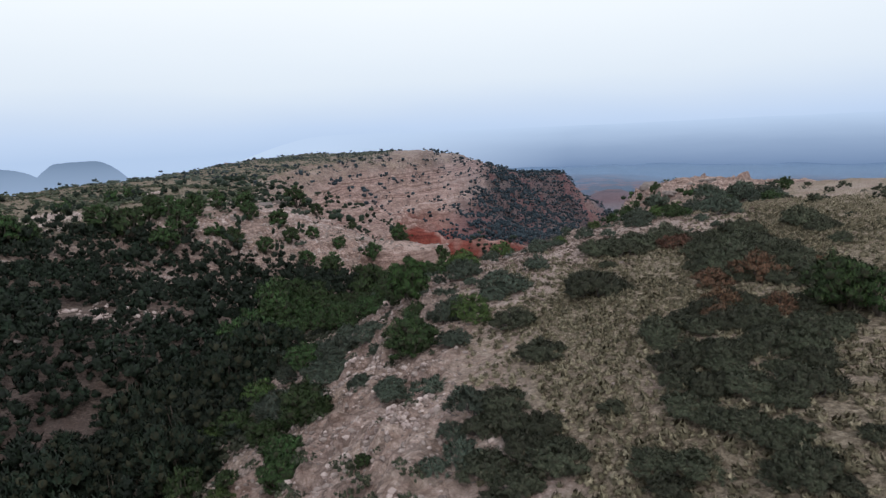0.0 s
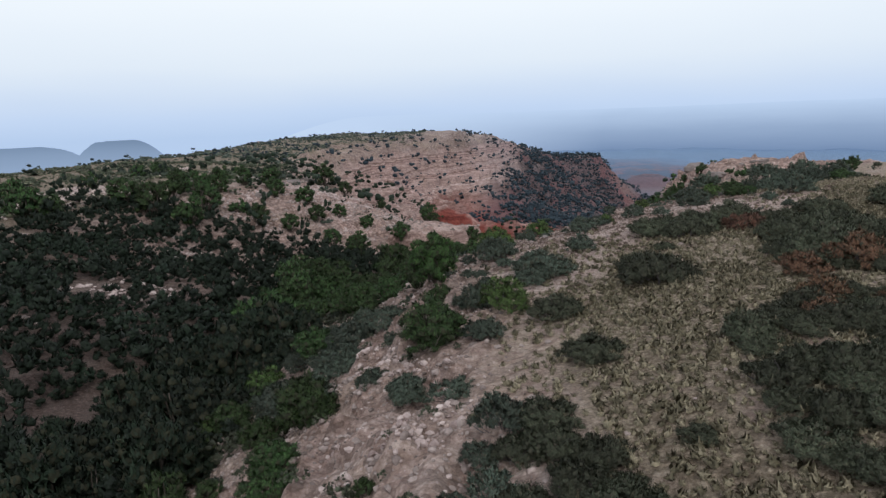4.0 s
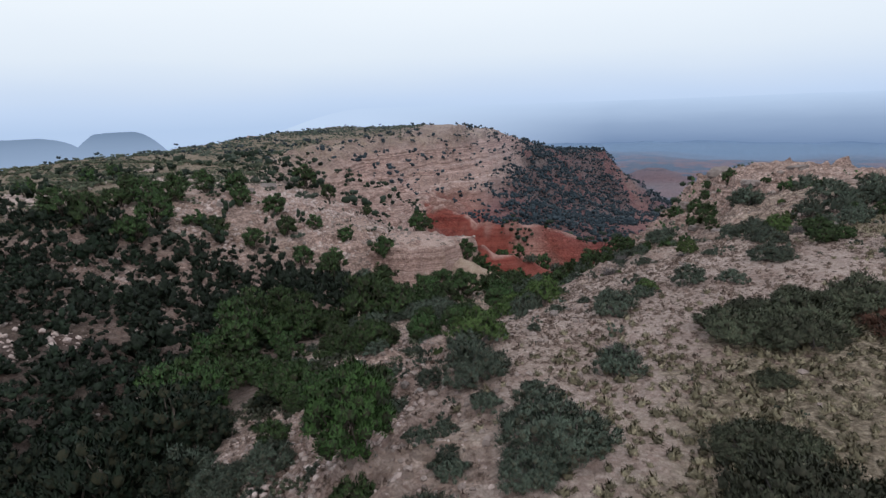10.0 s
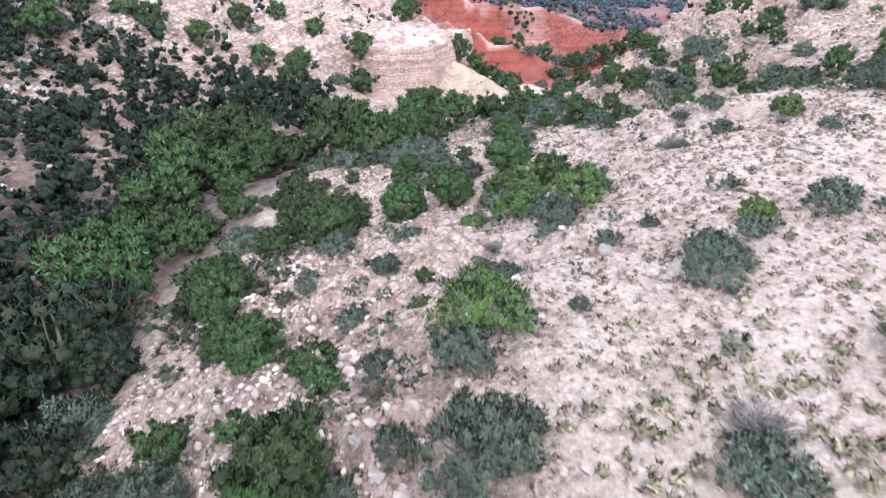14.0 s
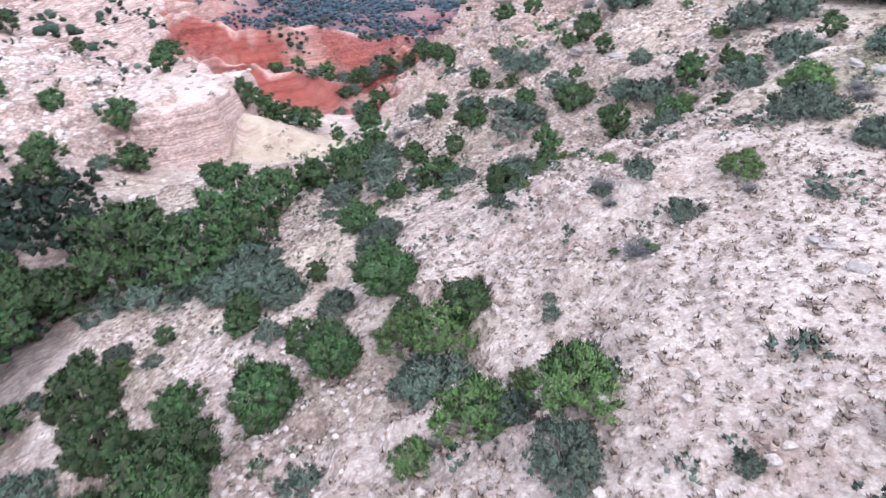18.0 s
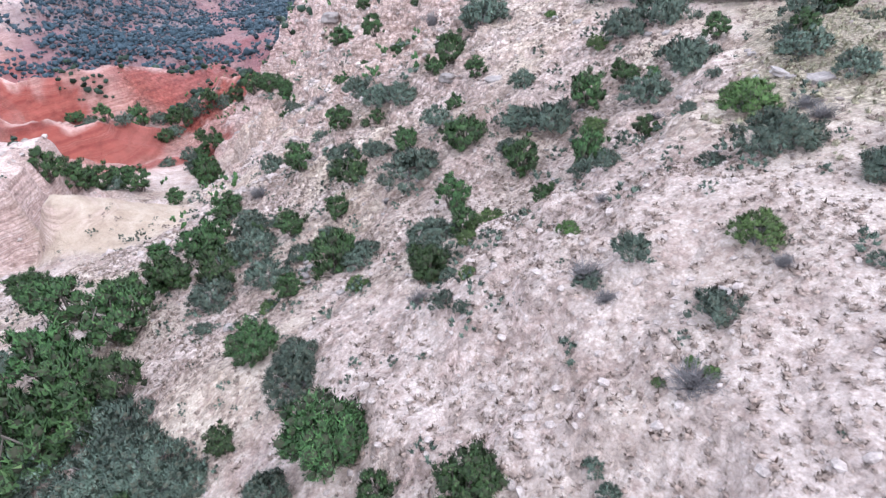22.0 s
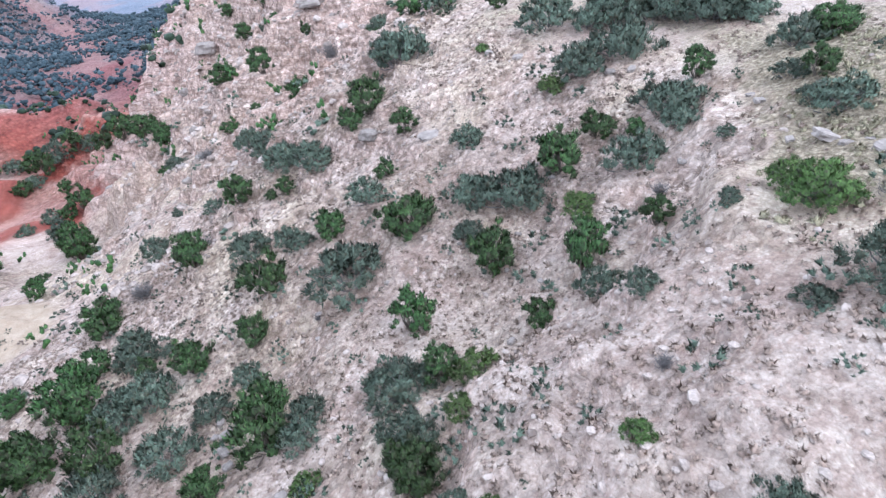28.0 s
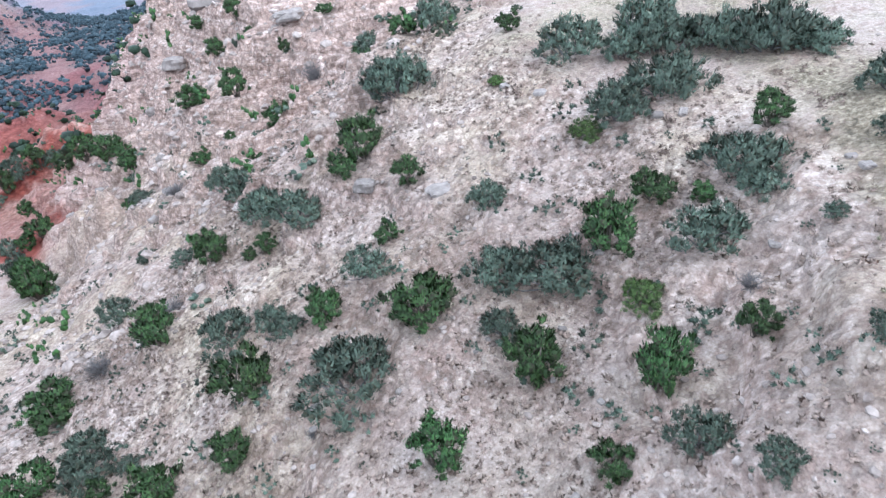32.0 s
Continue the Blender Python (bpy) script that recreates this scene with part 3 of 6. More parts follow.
def height(x, y):
    """The ground with its small relief: hummocks, rills, ledges, the bluff and the red ridges."""
    x, y = np.asarray(x, float), np.asarray(y, float)
    z = base_height(x, y)
    sx = (base_height(x + 1.5, y) - base_height(x - 1.5, y)) / 3
    sy = (base_height(x, y + 1.5) - base_height(x, y - 1.5)) / 3
    steep = step(np.hypot(sx, sy), 0.12, 0.6)
    far = step(y, 90, 260)
    wall = step(x - 0.05 * (y - 90), 13, 20) * step(y, 74, 90) * (1 - step(y, 190, 230))
    z = z + 0.10 * wave(x, y, 2.3) + 0.07 * wave(x + 31, y, 0.8) + (0.22 + 0.5 * far) * wave(x, y + 17, 7.0)
    z = z + steep * (1 + 0.9 * wall) * (0.45 * wave(x + 5, y, 3.1) + 0.30 * wave(x, y + 9, 1.3) + 0.16 * wave(x + 3, y, 0.7))
    # rills and spurs down the eastern wall
    z = z + wall * steep * 1.7 * (0.5 - np.abs(wave(x * 0.35 + y * 0.9, x * 0.2, 5.5)))
    # crags along the white face of the wall
    crag = wall * step(x - 0.16 * (y - 90), 15, 21) * step(y, 86, 96)
    z = z + crag * (1.9 * (0.42 - np.abs(wave(x, y + 2, 3.4))) + 1.0 * (0.42 - np.abs(wave(x + 7, y, 1.6))))
    z = z + steep * (1 - step(y, 100, 130)) * (0.10 * wave(x + 9, y, 0.55) + 0.16 * (0.4 - np.abs(wave(x, y + 21, 1.05))))
    # the broken edge of the bench
    edge = step(x, -11, -7) * (1 - step(x, -2, 1)) * (1 - step(y, 50, 60))
    z = z + edge * (1.0 * (0.4 - np.abs(wave(x, y + 3, 2.4))) + 0.34 * wave(x, y, 0.9) + 0.16 * wave(x, y + 7, 0.45))
    # ledges stand out where the slope cuts the hard layers
    lift = 1.7 + 3.0 * far
    t = (z + 0.9 * wave(x + 77, y, 10) + 0.6 * wave(x, y + 50, 3) + 0.35 * wave(x + 12, y, 1.2)) / lift
    z = z + np.maximum(steep, 0.6 * wall) * lift * (0.25 + 0.35 * step(y, 66, 88)) * (step(t - np.floor(t), 0.3, 0.6) - (t - np.floor(t)))
    # red spurs run down from the mesa, worn by gullies
    for crest, fall in RED_SPURS:
        top = spur(x, y, crest, fall)
        z = z + np.where(top > z - 6, 0.7 * np.logaddexp(0, np.clip((top - z) / 0.7, -40, 60)), 0)
    z = z + far * steep * (4.4 * np.abs(wave(x * 0.9 + 0.4 * y, y * 0.4, 13)) - 1.7 + 1.2 * wave(x, y, 6))
    z = z + far * steep * (2.6 * (0.42 - np.abs(wave(x * 0.9 + 0.3 * y, y * 0.45 - 0.2 * x, 5.5))) + 1.0 * wave(x + 40, y, 2.6))
    # a smooth tawny mound runs down eastwards from the bluff
    z = z + np.interp(x, (-7.5, -5.6, -4.6, -2.4, 0, 2.2, 5.5), (0, 3.9, 4.7, 3.8, 2.5, 1.7, 0)) * np.exp(-(((y - 102) / np.where(y < 102, 4.2, 3.0)) ** 2))
    # a blunt outcrop under the eastern wall
    z = z + 3.0 * step(np.exp(-(((x - 17.6) / 3.2) ** 2) - ((y - 119.5) / 7.5) ** 2) + 0.14 * wave(x, y, 2.5) + 0.07 * wave(x, y, 0.9), 0.2, 0.8)
    near_knob = np.exp(-(((x - 17.6) / 4.5) ** 2) - ((y - 119.5) / 9.5) ** 2)
    z = z + near_knob * (0.7 * wave(x, y + 3, 2.2) + 0.45 * wave(x, y, 1.1))
    return bluff(x, y, z)


def solid(name, verts, faces, mat, smooth=False, normals=None):
    """A mesh from arrays of corners and of faces with the same number of corners; normals: how soft foliage turns to the light."""
    verts, faces = np.asarray(verts, np.float32), np.asarray(faces, np.int32)
    me = bpy.data.meshes.new(name)
    me.vertices.add(len(verts))
    me.vertices.foreach_set("co", verts.ravel())
    me.loops.add(faces.size)
    me.loops.foreach_set("vertex_index", faces.ravel())
    me.polygons.add(len(faces))
    me.polygons.foreach_set("loop_start", np.arange(len(faces), dtype=np.int32) * faces.shape[1])
    me.polygons.foreach_set("use_smooth", np.full(len(faces), smooth))
    me.update(calc_edges=True)
    if normals is not None:
        me.normals_split_custom_set_from_vertices(np.asarray(normals, np.float32).tolist())
    me.materials.append(mat)
    return me


def spread(start, stop, first, growth, limit):
    """Distances from start to stop whose spacing grows from first."""
    at, out, gap = start, [], first
    while abs(at) < abs(stop):
        at += gap * (1 if stop > start else -1)
        out.append(at)
        gap = min(gap * growth, limit)
    return out


# ---------------------------------------------------------------- ground: one sheet out to the horizon
gx = np.array(spread(-26, -4300, 0.32, 1.04, 260)[::-1] + list(np.arange(-26, 40, 0.27)) + spread(40, 4300, 0.32, 1.045, 260))
gy = np.array(spread(8, -1500, 0.5, 1.06, 200)[::-1] + list(np.arange(8, 100, 0.27)) + spread(100, 450, 0.32, 1.014, 2.2) + spread(451, 4300, 2.4, 1.03, 220))
GX, GY = np.meshgrid(gx, gy)
GZ = height(GX, GY)
away = np.hypot(GX, GY)
GZ = GZ + step(away, 700, 1500) * (18 * wave(GX, GY, 420) + 10 * wave(GX, GY + 50, 150) - 45) - step(away, 1500, 4300) * 90
GZ = GZ - 240 * step(-GX, 400, 1500)
GZ = GZ + 34 * np.exp(-(((GX - 215) / 60) ** 2) - ((GY - 880) / 80) ** 2)
nx, ny = len(gx), len(gy)
corner = (np.arange(ny - 1)[:, None] * nx + np.arange(nx - 1)[None]).ravel()
ground_mesh = solid("ground", np.stack([GX, GY, GZ], -1).reshape(-1, 3), np.stack([corner, corner + 1, corner + nx + 1, corner + nx], -1), SOIL, True)
slope = np.hypot(np.gradient(GZ, gx, axis=1), np.gradient(GZ, gy, axis=0))
n1, n2 = wave(GX, GY, 9), wave(GX + 40, GY, 3.5)


def grassy_at(x, y):
    """How much dry grass grows: all over the near bench, thinning towards the bare nose."""
    x, y = np.asarray(x, float), np.asarray(y, float)
    east = step(x + 0.06 * (y - 20), -1.5, 4.0)
    bench = east * (1 - step(y - 0.75 * np.clip(x, 0, 40) + 3 * wave(x, y, 6), 25, 36))
    rim = step(x, 14, 22) * step(base_height(x, y), -9.8, -8.2)
    return np.clip(np.maximum(bench, 0.75 * rim), 0, 1)


def shaded_at(x, y):
    """The wooded slope that closes the view up the canyon."""
    return step(x - 0.15 * (y - 300) + 5 * wave(x, y, 16), -14, 10) * step(y + 0.5 * x, 224, 260) * (1 - step(y, 640, 760)) * (1 - step(x, 150, 180))


grassy = np.clip(grassy_at(GX, GY) * (0.85 + 0.45 * n1), 0, 1) * (1 - step(slope, 0.5, 1.0))
west_top = step(-GX, 40, 60) * step(GZ, -14.5, -12) * (1 - step(slope, 0.25, 0.6))
grassy = np.maximum(grassy, 0.8 * west_top)
n3 = wave(GX + 9, GY, 26)
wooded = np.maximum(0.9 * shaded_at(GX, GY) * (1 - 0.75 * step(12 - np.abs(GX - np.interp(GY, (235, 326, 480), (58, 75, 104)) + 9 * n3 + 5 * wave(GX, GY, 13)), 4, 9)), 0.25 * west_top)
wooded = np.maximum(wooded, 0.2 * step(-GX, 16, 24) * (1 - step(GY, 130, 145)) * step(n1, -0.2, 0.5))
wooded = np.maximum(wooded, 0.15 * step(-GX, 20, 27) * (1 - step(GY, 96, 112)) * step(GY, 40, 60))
# floor of the draw, painted darkest to deepen the gaps between trees
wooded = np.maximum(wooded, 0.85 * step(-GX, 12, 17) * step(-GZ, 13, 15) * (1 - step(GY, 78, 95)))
spur_top = np.max([spur(GX, GY, crest, fall) for crest, fall in RED_SPURS], 0)
on_spur = step(spur_top - GZ, -0.9, 0.1) * step(GY, 124, 140) * (1 - step(GY, 250, 275))
crest_line = np.max([crest_near(GX, GY, crest) for crest, _ in RED_SPURS], 0) * on_spur
wash_floor = (1 - on_spur) * step(GY, 138, 150) * (1 - step(GY, 240, 262)) * step(GX, -12, -2) * (1 - step(GX, 40, 56))
red_zone = step(GY, 122, 140) * (1 - step(GY, 250, 275)) * step(GX, -32, -16) * (1 - step(GX, 30, 40))
reddish = step(-GZ + 2.0 * n1 + 1.2 * n2 + 1.5 * red_zone, 34.0, 37.0) * step(GY, 108, 124) * (1 - 0.8 * step(GY + 40 * n3, 250, 330))
red_gully = step(14 - np.abs(GX - np.interp(GY, (235, 326, 480), (58, 75, 104)) + 9 * n3 + 5 * wave(GX, GY, 13)), 4, 9) * step(GY, 232, 246) * (1 - step(GY, 470, 520))
reddish = np.maximum(reddish, np.maximum(0.75 * red_gully, 0.6 * shaded_at(GX, GY) * step(n3 + 0.6 * wave(GX, GY, 9), 0.0, 0.4)))
reddish = np.maximum(reddish, on_spur * step(-GZ + n1, 33.5, 37)) * (1 - 0.3 * wash_floor) * np.clip(1.05 + 0.6 * wave(GX + 3, GY, 15), 0.7, 1)
layered = step(-GZ + 1.5 * n2, 15, 20) * step(GY, 118, 150) * (0.8 + 0.2 * n3) * (1 - 0.8 * shaded_at(GX, GY))
chalky = step(slope + 0.18 * n2, 0.75, 1.4) * (1 - step(GY, 150, 260)) * step(-GZ, 9.5, 11) * 0.7
hump = step(GX, -20, -17) * (1 - step(GX, -1, 3)) * step(GY, 97, 99.5) * (1 - step(GY, 122, 126))
chalky = np.maximum(chalky, 0.9 * hump)
layered = np.maximum(layered, 0.45 * hump * step(slope, 0.45, 0.9))
nose = step(GX + 0.1 * (GY - 40), -3.0, 1.5) * step(GY - 0.5 * np.clip(GX, 0, 20), 24, 33) * (1 - step(GY - 0.2 * GX, 57, 70)) * (1 - step(GX, 13, 19))
apron = np.exp(-(((GX + 1.0) / 6.4) ** 2) - ((GY - 100.0) / 6.4) ** 2)
bare = np.clip(nose * (0.8 + 0.4 * n1), 0, 1)
knob = np.exp(-(((GX - 18) / 4.0) ** 2) - ((GY - 118) / 11.0) ** 2)
tawny = np.maximum(0.9 * step(apron + 0.12 * n2, 0.25, 0.5), 0.25 * step(knob + 0.15 * n2, 0.25, 0.6))
blocky = np.clip(step(-GX, 9, 17) * step(GY, 48, 64) * (1 - west_top) + 0.3 * layered + step(GX, 12, 18) * step(GY, 76, 90), 0, 1) * (1 - tawny)
west_face = step(-GX, 14, 22) * step(GY, 60, 76) * (1 - step(GY, 150, 175)) * (1 - west_top)
chalky = np.maximum(chalky, west_face * np.clip(0.75 + 0.5 * n1 + 0.3 * n2, 0, 1) * (1 - 0.35 * step(-GX, 36, 46) * (1 - step(GY, 98, 114))))
chalky = np.maximum(chalky, 0.85 * step(GX - 0.16 * (GY - 90), 18, 23) * step(GY, 84, 94) * (1 - step(GY, 180, 200)) * (1 - 0.7 * grassy))
bank = step(GX, -12, -8) * (1 - step(GX + 0.06 * (GY - 20), -2.2, 1.0)) * (1 - step(GY, 50, 60))
chalky = np.maximum(chalky, bank * np.clip(0.62 + 0.5 * n2 + 0.3 * n1, 0, 0.9))
chalky = chalky * (1 - step(apron, 0.3, 0.6))
strip = step(GX, -11, -7) * (1 - step(GX, -1, 3)) * (1 - step(GY, 48, 60))
rubbly = np.clip(0.25 + 0.4 * strip + step(slope, 0.1, 0.5) - 0.75 * bare - 0.6 * grassy, 0, 1)
# how much of the painted haze colour the ground takes, growing with distance
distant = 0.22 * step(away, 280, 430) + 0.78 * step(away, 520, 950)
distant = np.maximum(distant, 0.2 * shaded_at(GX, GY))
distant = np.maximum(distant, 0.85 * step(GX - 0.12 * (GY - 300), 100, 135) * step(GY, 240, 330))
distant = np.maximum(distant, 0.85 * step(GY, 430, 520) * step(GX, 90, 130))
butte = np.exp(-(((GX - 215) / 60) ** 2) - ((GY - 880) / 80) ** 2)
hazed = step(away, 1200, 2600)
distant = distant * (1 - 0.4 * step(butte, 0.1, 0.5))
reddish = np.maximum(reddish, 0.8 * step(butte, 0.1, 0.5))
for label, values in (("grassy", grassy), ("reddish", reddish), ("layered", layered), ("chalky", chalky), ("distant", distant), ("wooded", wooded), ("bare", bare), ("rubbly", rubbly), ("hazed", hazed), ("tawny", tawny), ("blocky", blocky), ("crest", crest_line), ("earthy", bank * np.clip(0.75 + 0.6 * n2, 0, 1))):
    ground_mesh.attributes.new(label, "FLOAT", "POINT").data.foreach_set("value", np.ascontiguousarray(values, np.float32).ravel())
tagged(new("ground", ground_mesh), "pale pinkish canyon rim soil with red beds in the draw", "ground", kind="structure")

# ---------------------------------------------------------------- the far side of the canyon


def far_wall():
    """The far canyon side, a plain curved backdrop glowing in painted haze."""
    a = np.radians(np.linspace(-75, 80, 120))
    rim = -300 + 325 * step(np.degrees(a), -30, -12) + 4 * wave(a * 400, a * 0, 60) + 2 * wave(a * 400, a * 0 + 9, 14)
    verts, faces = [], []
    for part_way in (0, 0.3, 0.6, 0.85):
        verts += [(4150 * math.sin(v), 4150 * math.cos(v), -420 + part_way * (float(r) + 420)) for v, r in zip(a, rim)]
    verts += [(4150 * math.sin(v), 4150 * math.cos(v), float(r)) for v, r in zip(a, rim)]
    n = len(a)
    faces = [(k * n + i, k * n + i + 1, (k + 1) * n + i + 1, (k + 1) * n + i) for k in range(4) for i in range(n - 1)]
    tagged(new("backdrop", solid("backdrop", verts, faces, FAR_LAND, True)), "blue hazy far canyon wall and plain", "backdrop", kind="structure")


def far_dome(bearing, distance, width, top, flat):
    """A rounded hill on the skyline, glowing in painted haze."""
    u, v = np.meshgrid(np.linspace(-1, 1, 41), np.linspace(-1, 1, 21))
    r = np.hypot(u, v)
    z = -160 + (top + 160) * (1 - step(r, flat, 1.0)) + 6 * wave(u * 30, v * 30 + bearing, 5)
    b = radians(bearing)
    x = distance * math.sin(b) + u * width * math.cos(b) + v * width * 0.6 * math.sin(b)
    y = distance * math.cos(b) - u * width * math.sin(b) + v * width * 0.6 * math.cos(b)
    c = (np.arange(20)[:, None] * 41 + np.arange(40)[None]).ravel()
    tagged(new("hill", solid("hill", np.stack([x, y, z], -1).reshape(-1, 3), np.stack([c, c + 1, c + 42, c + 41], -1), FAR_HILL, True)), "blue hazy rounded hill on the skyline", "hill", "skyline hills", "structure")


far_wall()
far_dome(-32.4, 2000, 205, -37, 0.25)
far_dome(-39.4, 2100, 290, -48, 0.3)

# ---------------------------------------------------------------- plants


def rods(paths, sides=5):
    """Tapered limbs along paths of (x, y, z, radius), all grown out of one root."""
    verts, faces = [], []
    for n, path in enumerate(paths):
        rings = []
        for k, (x, y, z, r) in enumerate(path):
            if k == 0 and n:
                rings.append(0)
                continue
            a, b = np.array(path[max(k - 1, 0)][:3]), np.array(path[min(k + 1, len(path) - 1)][:3])
            way = (b - a) / (np.linalg.norm(b - a) + 1e-9)
            side = np.cross(way, (0.3, 0.9, 0.2))
            side /= np.linalg.norm(side) + 1e-9
            up = np.cross(way, side)
            rings.append(len(verts))
            for s in range(sides):
                t = 2 * math.pi * s / sides
                verts.append(np.array((x, y, z)) + r * (math.cos(t) * side + math.sin(t) * up))
        for p, q in zip(rings, rings[1:]):
            for s in range(sides):
                faces.append((p + s, p + (s + 1) % sides, q + (s + 1) % sides, q + s))
    return np.array(verts), np.array(faces)


def limb(rng, foot, tip, r0, r1, bend=0.12, joints=4):
    foot, tip = np.array(foot, float), np.array(tip, float)
    out = []
    sway = rng.normal(0, bend * np.linalg.norm(tip - foot), 3)
    for k in range(joints + 1):
        t = k / joints
        p = foot + (tip - foot) * t + sway * math.sin(math.pi * t)
        out.append((*p, r0 + (r1 - r0) * t))
    return out


GOLD = (1 + 5**0.5) / 2
KNOB = np.array([(0, a, b * GOLD) for a in (-1, 1) for b in (-1, 1)] + [(a, b * GOLD, 0) for a in (-1, 1) for b in (-1, 1)] + [(b * GOLD, 0, a) for a in (-1, 1) for b in (-1, 1)], float)
KNOB_FACES = np.array([t for t in itertools.combinations(range(12), 3) if all(np.linalg.norm(KNOB[p] - KNOB[q]) < 2.1 for p, q in itertools.combinations(t, 2))])
KNOB_FACES = np.array([t if np.dot(np.cross(KNOB[t[1]] - KNOB[t[0]], KNOB[t[2]] - KNOB[t[0]]), KNOB[t[0]]) > 0 else t[::-1] for t in KNOB_FACES])
KNOB /= np.linalg.norm(KNOB[0])


def tufts(rng, centres, radii, count, size, upright=0.4, core=0.78, inner=0.7):
    """Dense lobes of twigs with narrow leaf sprays standing out of them: corners, faces and soft normals."""
    n, middle = len(centres), centres.mean(0) * (1, 1, 0.7)
    lobes = centres[:, None] + KNOB[None] * radii[:, None] * core * rng.uniform(0.66, 1.16, (n, 12, 1))
    lobe_faces = (KNOB_FACES[None] + 12 * np.arange(n)[:, None, None]).reshape(-1, 3)
    which = rng.integers(0, n, count)
    way = rng.normal(size=(count, 3))
    way /= np.linalg.norm(way, axis=1, keepdims=True)
    way[:, 2] = np.where(way[:, 2] < -0.3, -way[:, 2], way[:, 2])
    at = centres[which] + way * rng.uniform(inner, 1.15, (count, 1)) * radii[which]
    crown = at - middle
    crown /= np.linalg.norm(crown, axis=1, keepdims=True) + 1e-9
    soft = way * 0.75 + crown * 0.7 + np.array((0, 0, 0.25))
    soft /= np.linalg.norm(soft, axis=1, keepdims=True) + 1e-9
    out = rng.normal(0, 0.5, (count, 3)) + soft * 0.55
    out[:, 2] += upright
    out /= np.linalg.norm(out, axis=1, keepdims=True)
    side = np.cross(out, soft + rng.normal(0, 0.35, (count, 3)))
    side /= np.linalg.norm(side, axis=1, keepdims=True) + 1e-9
    s = size * (0.5 + 0.9 * rng.random((count, 1)))
    a, b, c = at - side * s * 0.21 - out * s * 0.5, at + side * s * 0.21 - out * s * 0.5, at + out * s * 0.8
    turned = (np.cross(b - a, c - a) * soft).sum(1) < 0
    a[turned], b[turned] = b[turned].copy(), a[turned].copy()
    verts = np.concatenate([lobes.reshape(-1, 3), np.stack([a, b, c], 1).reshape(-1, 3)])
    inward = (KNOB[None] * 0.75 + ((centres - middle) / (np.linalg.norm(centres - middle, axis=1, keepdims=True) + 1e-9))[:, None] * 0.6).reshape(-1, 3)
    normals = np.concatenate([inward, np.repeat(soft, 3, 0)])
    normals /= np.linalg.norm(normals, axis=1, keepdims=True) + 1e-9
    return verts, np.concatenate([lobe_faces, 12 * n + np.arange(count * 3).reshape(-1, 3)]), normals


def juniper_form(rng, tall, lobes):
    """A crown one metre wide: rounded clumps heaped up close from a low skirt to a blunt, uneven top."""
    n = max(3, lobes // 5)
    k = np.arange(n) + 0.5
    turn, up = k * 2.39996 + rng.uniform(0, 6.28), np.clip(1 - 1.75 * k / n + rng.normal(0, 0.1, n), -0.75, 1)
    flat = np.sqrt(1 - up**2) * (1 + 0.16 * np.cos(2 * turn + rng.uniform(0, 6.28)) + 0.10 * np.cos(3 * turn + rng.uniform(0, 6.28)))
    reach = rng.uniform(0.72, 1.08, n)
    clumps = np.stack([0.37 * reach * flat * np.cos(turn), 0.37 * reach * flat * np.sin(turn), tall * (0.41 + 0.40 * up * reach)], -1)
    which = rng.integers(0, n, lobes)
    centres = clumps[which] + rng.normal(0, 0.062, (lobes, 3))
    centres[:, 2] = np.clip(centres[:, 2], 0.04, None)
    return centres, rng.uniform(0.055, 0.105, (lobes, 1)) * np.array([1, 1, 1.15])


def scrub_form(rng, tall, lobes):
    """A low dome of fine twigs, thin towards its ragged edge."""
    n = lobes
    ring, up = rng.uniform(0, 2 * math.pi, n), rng.uniform(0, 1, n)
    reach = np.sqrt(rng.uniform(0.0, 1, n)) * 0.45 * (1 + 0.18 * np.cos(2 * ring + rng.uniform(0, 6.28)) + 0.12 * np.cos(5 * ring))
    heads = np.stack([reach * np.cos(ring), reach * np.sin(ring), tall * (0.18 + 0.70 * up) * (1 - 0.7 * np.clip(reach / 0.5, 0, 1) ** 2)], -1)
    centres = heads + rng.normal(0, 0.02, (lobes, 3))
    centres[:, 2] = np.clip(centres[:, 2], 0.04, None)
    return centres, rng.uniform(0.05, 0.095, (lobes, 1)) * np.array([1, 1, min(1.0, 0.6 + tall)])


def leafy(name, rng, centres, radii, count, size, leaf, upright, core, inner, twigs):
    """Leaf sprays over an inner mass of dead twigs, coloured as shade in junipers."""
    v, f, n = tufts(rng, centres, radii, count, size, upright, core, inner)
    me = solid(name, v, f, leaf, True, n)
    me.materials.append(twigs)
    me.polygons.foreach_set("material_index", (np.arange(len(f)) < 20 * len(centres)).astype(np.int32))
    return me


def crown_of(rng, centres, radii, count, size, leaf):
    return leafy("crown", rng, centres, radii, count, size, leaf, 0.85, 0.66, 0.62, SHADED_TWIGS)


def foliage_of(rng, centres, radii, count, size, leaf):
    return leafy("foliage", rng, centres, radii, count, size, leaf, 0.55, 0.45, 0.35, GREY_TWIGS)


def juniper_model(seed, tall, count, lobes=70, size=0.043, leaf=JUNIPER):
    """Trunk and crown meshes one metre wide."""
    rng = np.random.default_rng(seed)
    centres, radii = juniper_form(rng, tall, lobes)
    root = (0, 0, -0.12)
    paths = [limb(rng, root, (rng.normal(0, 0.1), rng.normal(0, 0.1), tall * 0.7), 0.028, 0.008) for _ in range(3)]
    paths += [limb(rng, root, centres[k], 0.017, 0.004, 0.1, 4) for k in range(0, lobes, 7)]
    return solid("trunk", *rods(paths), BARK, True), crown_of(rng, centres, radii, count, size, leaf)


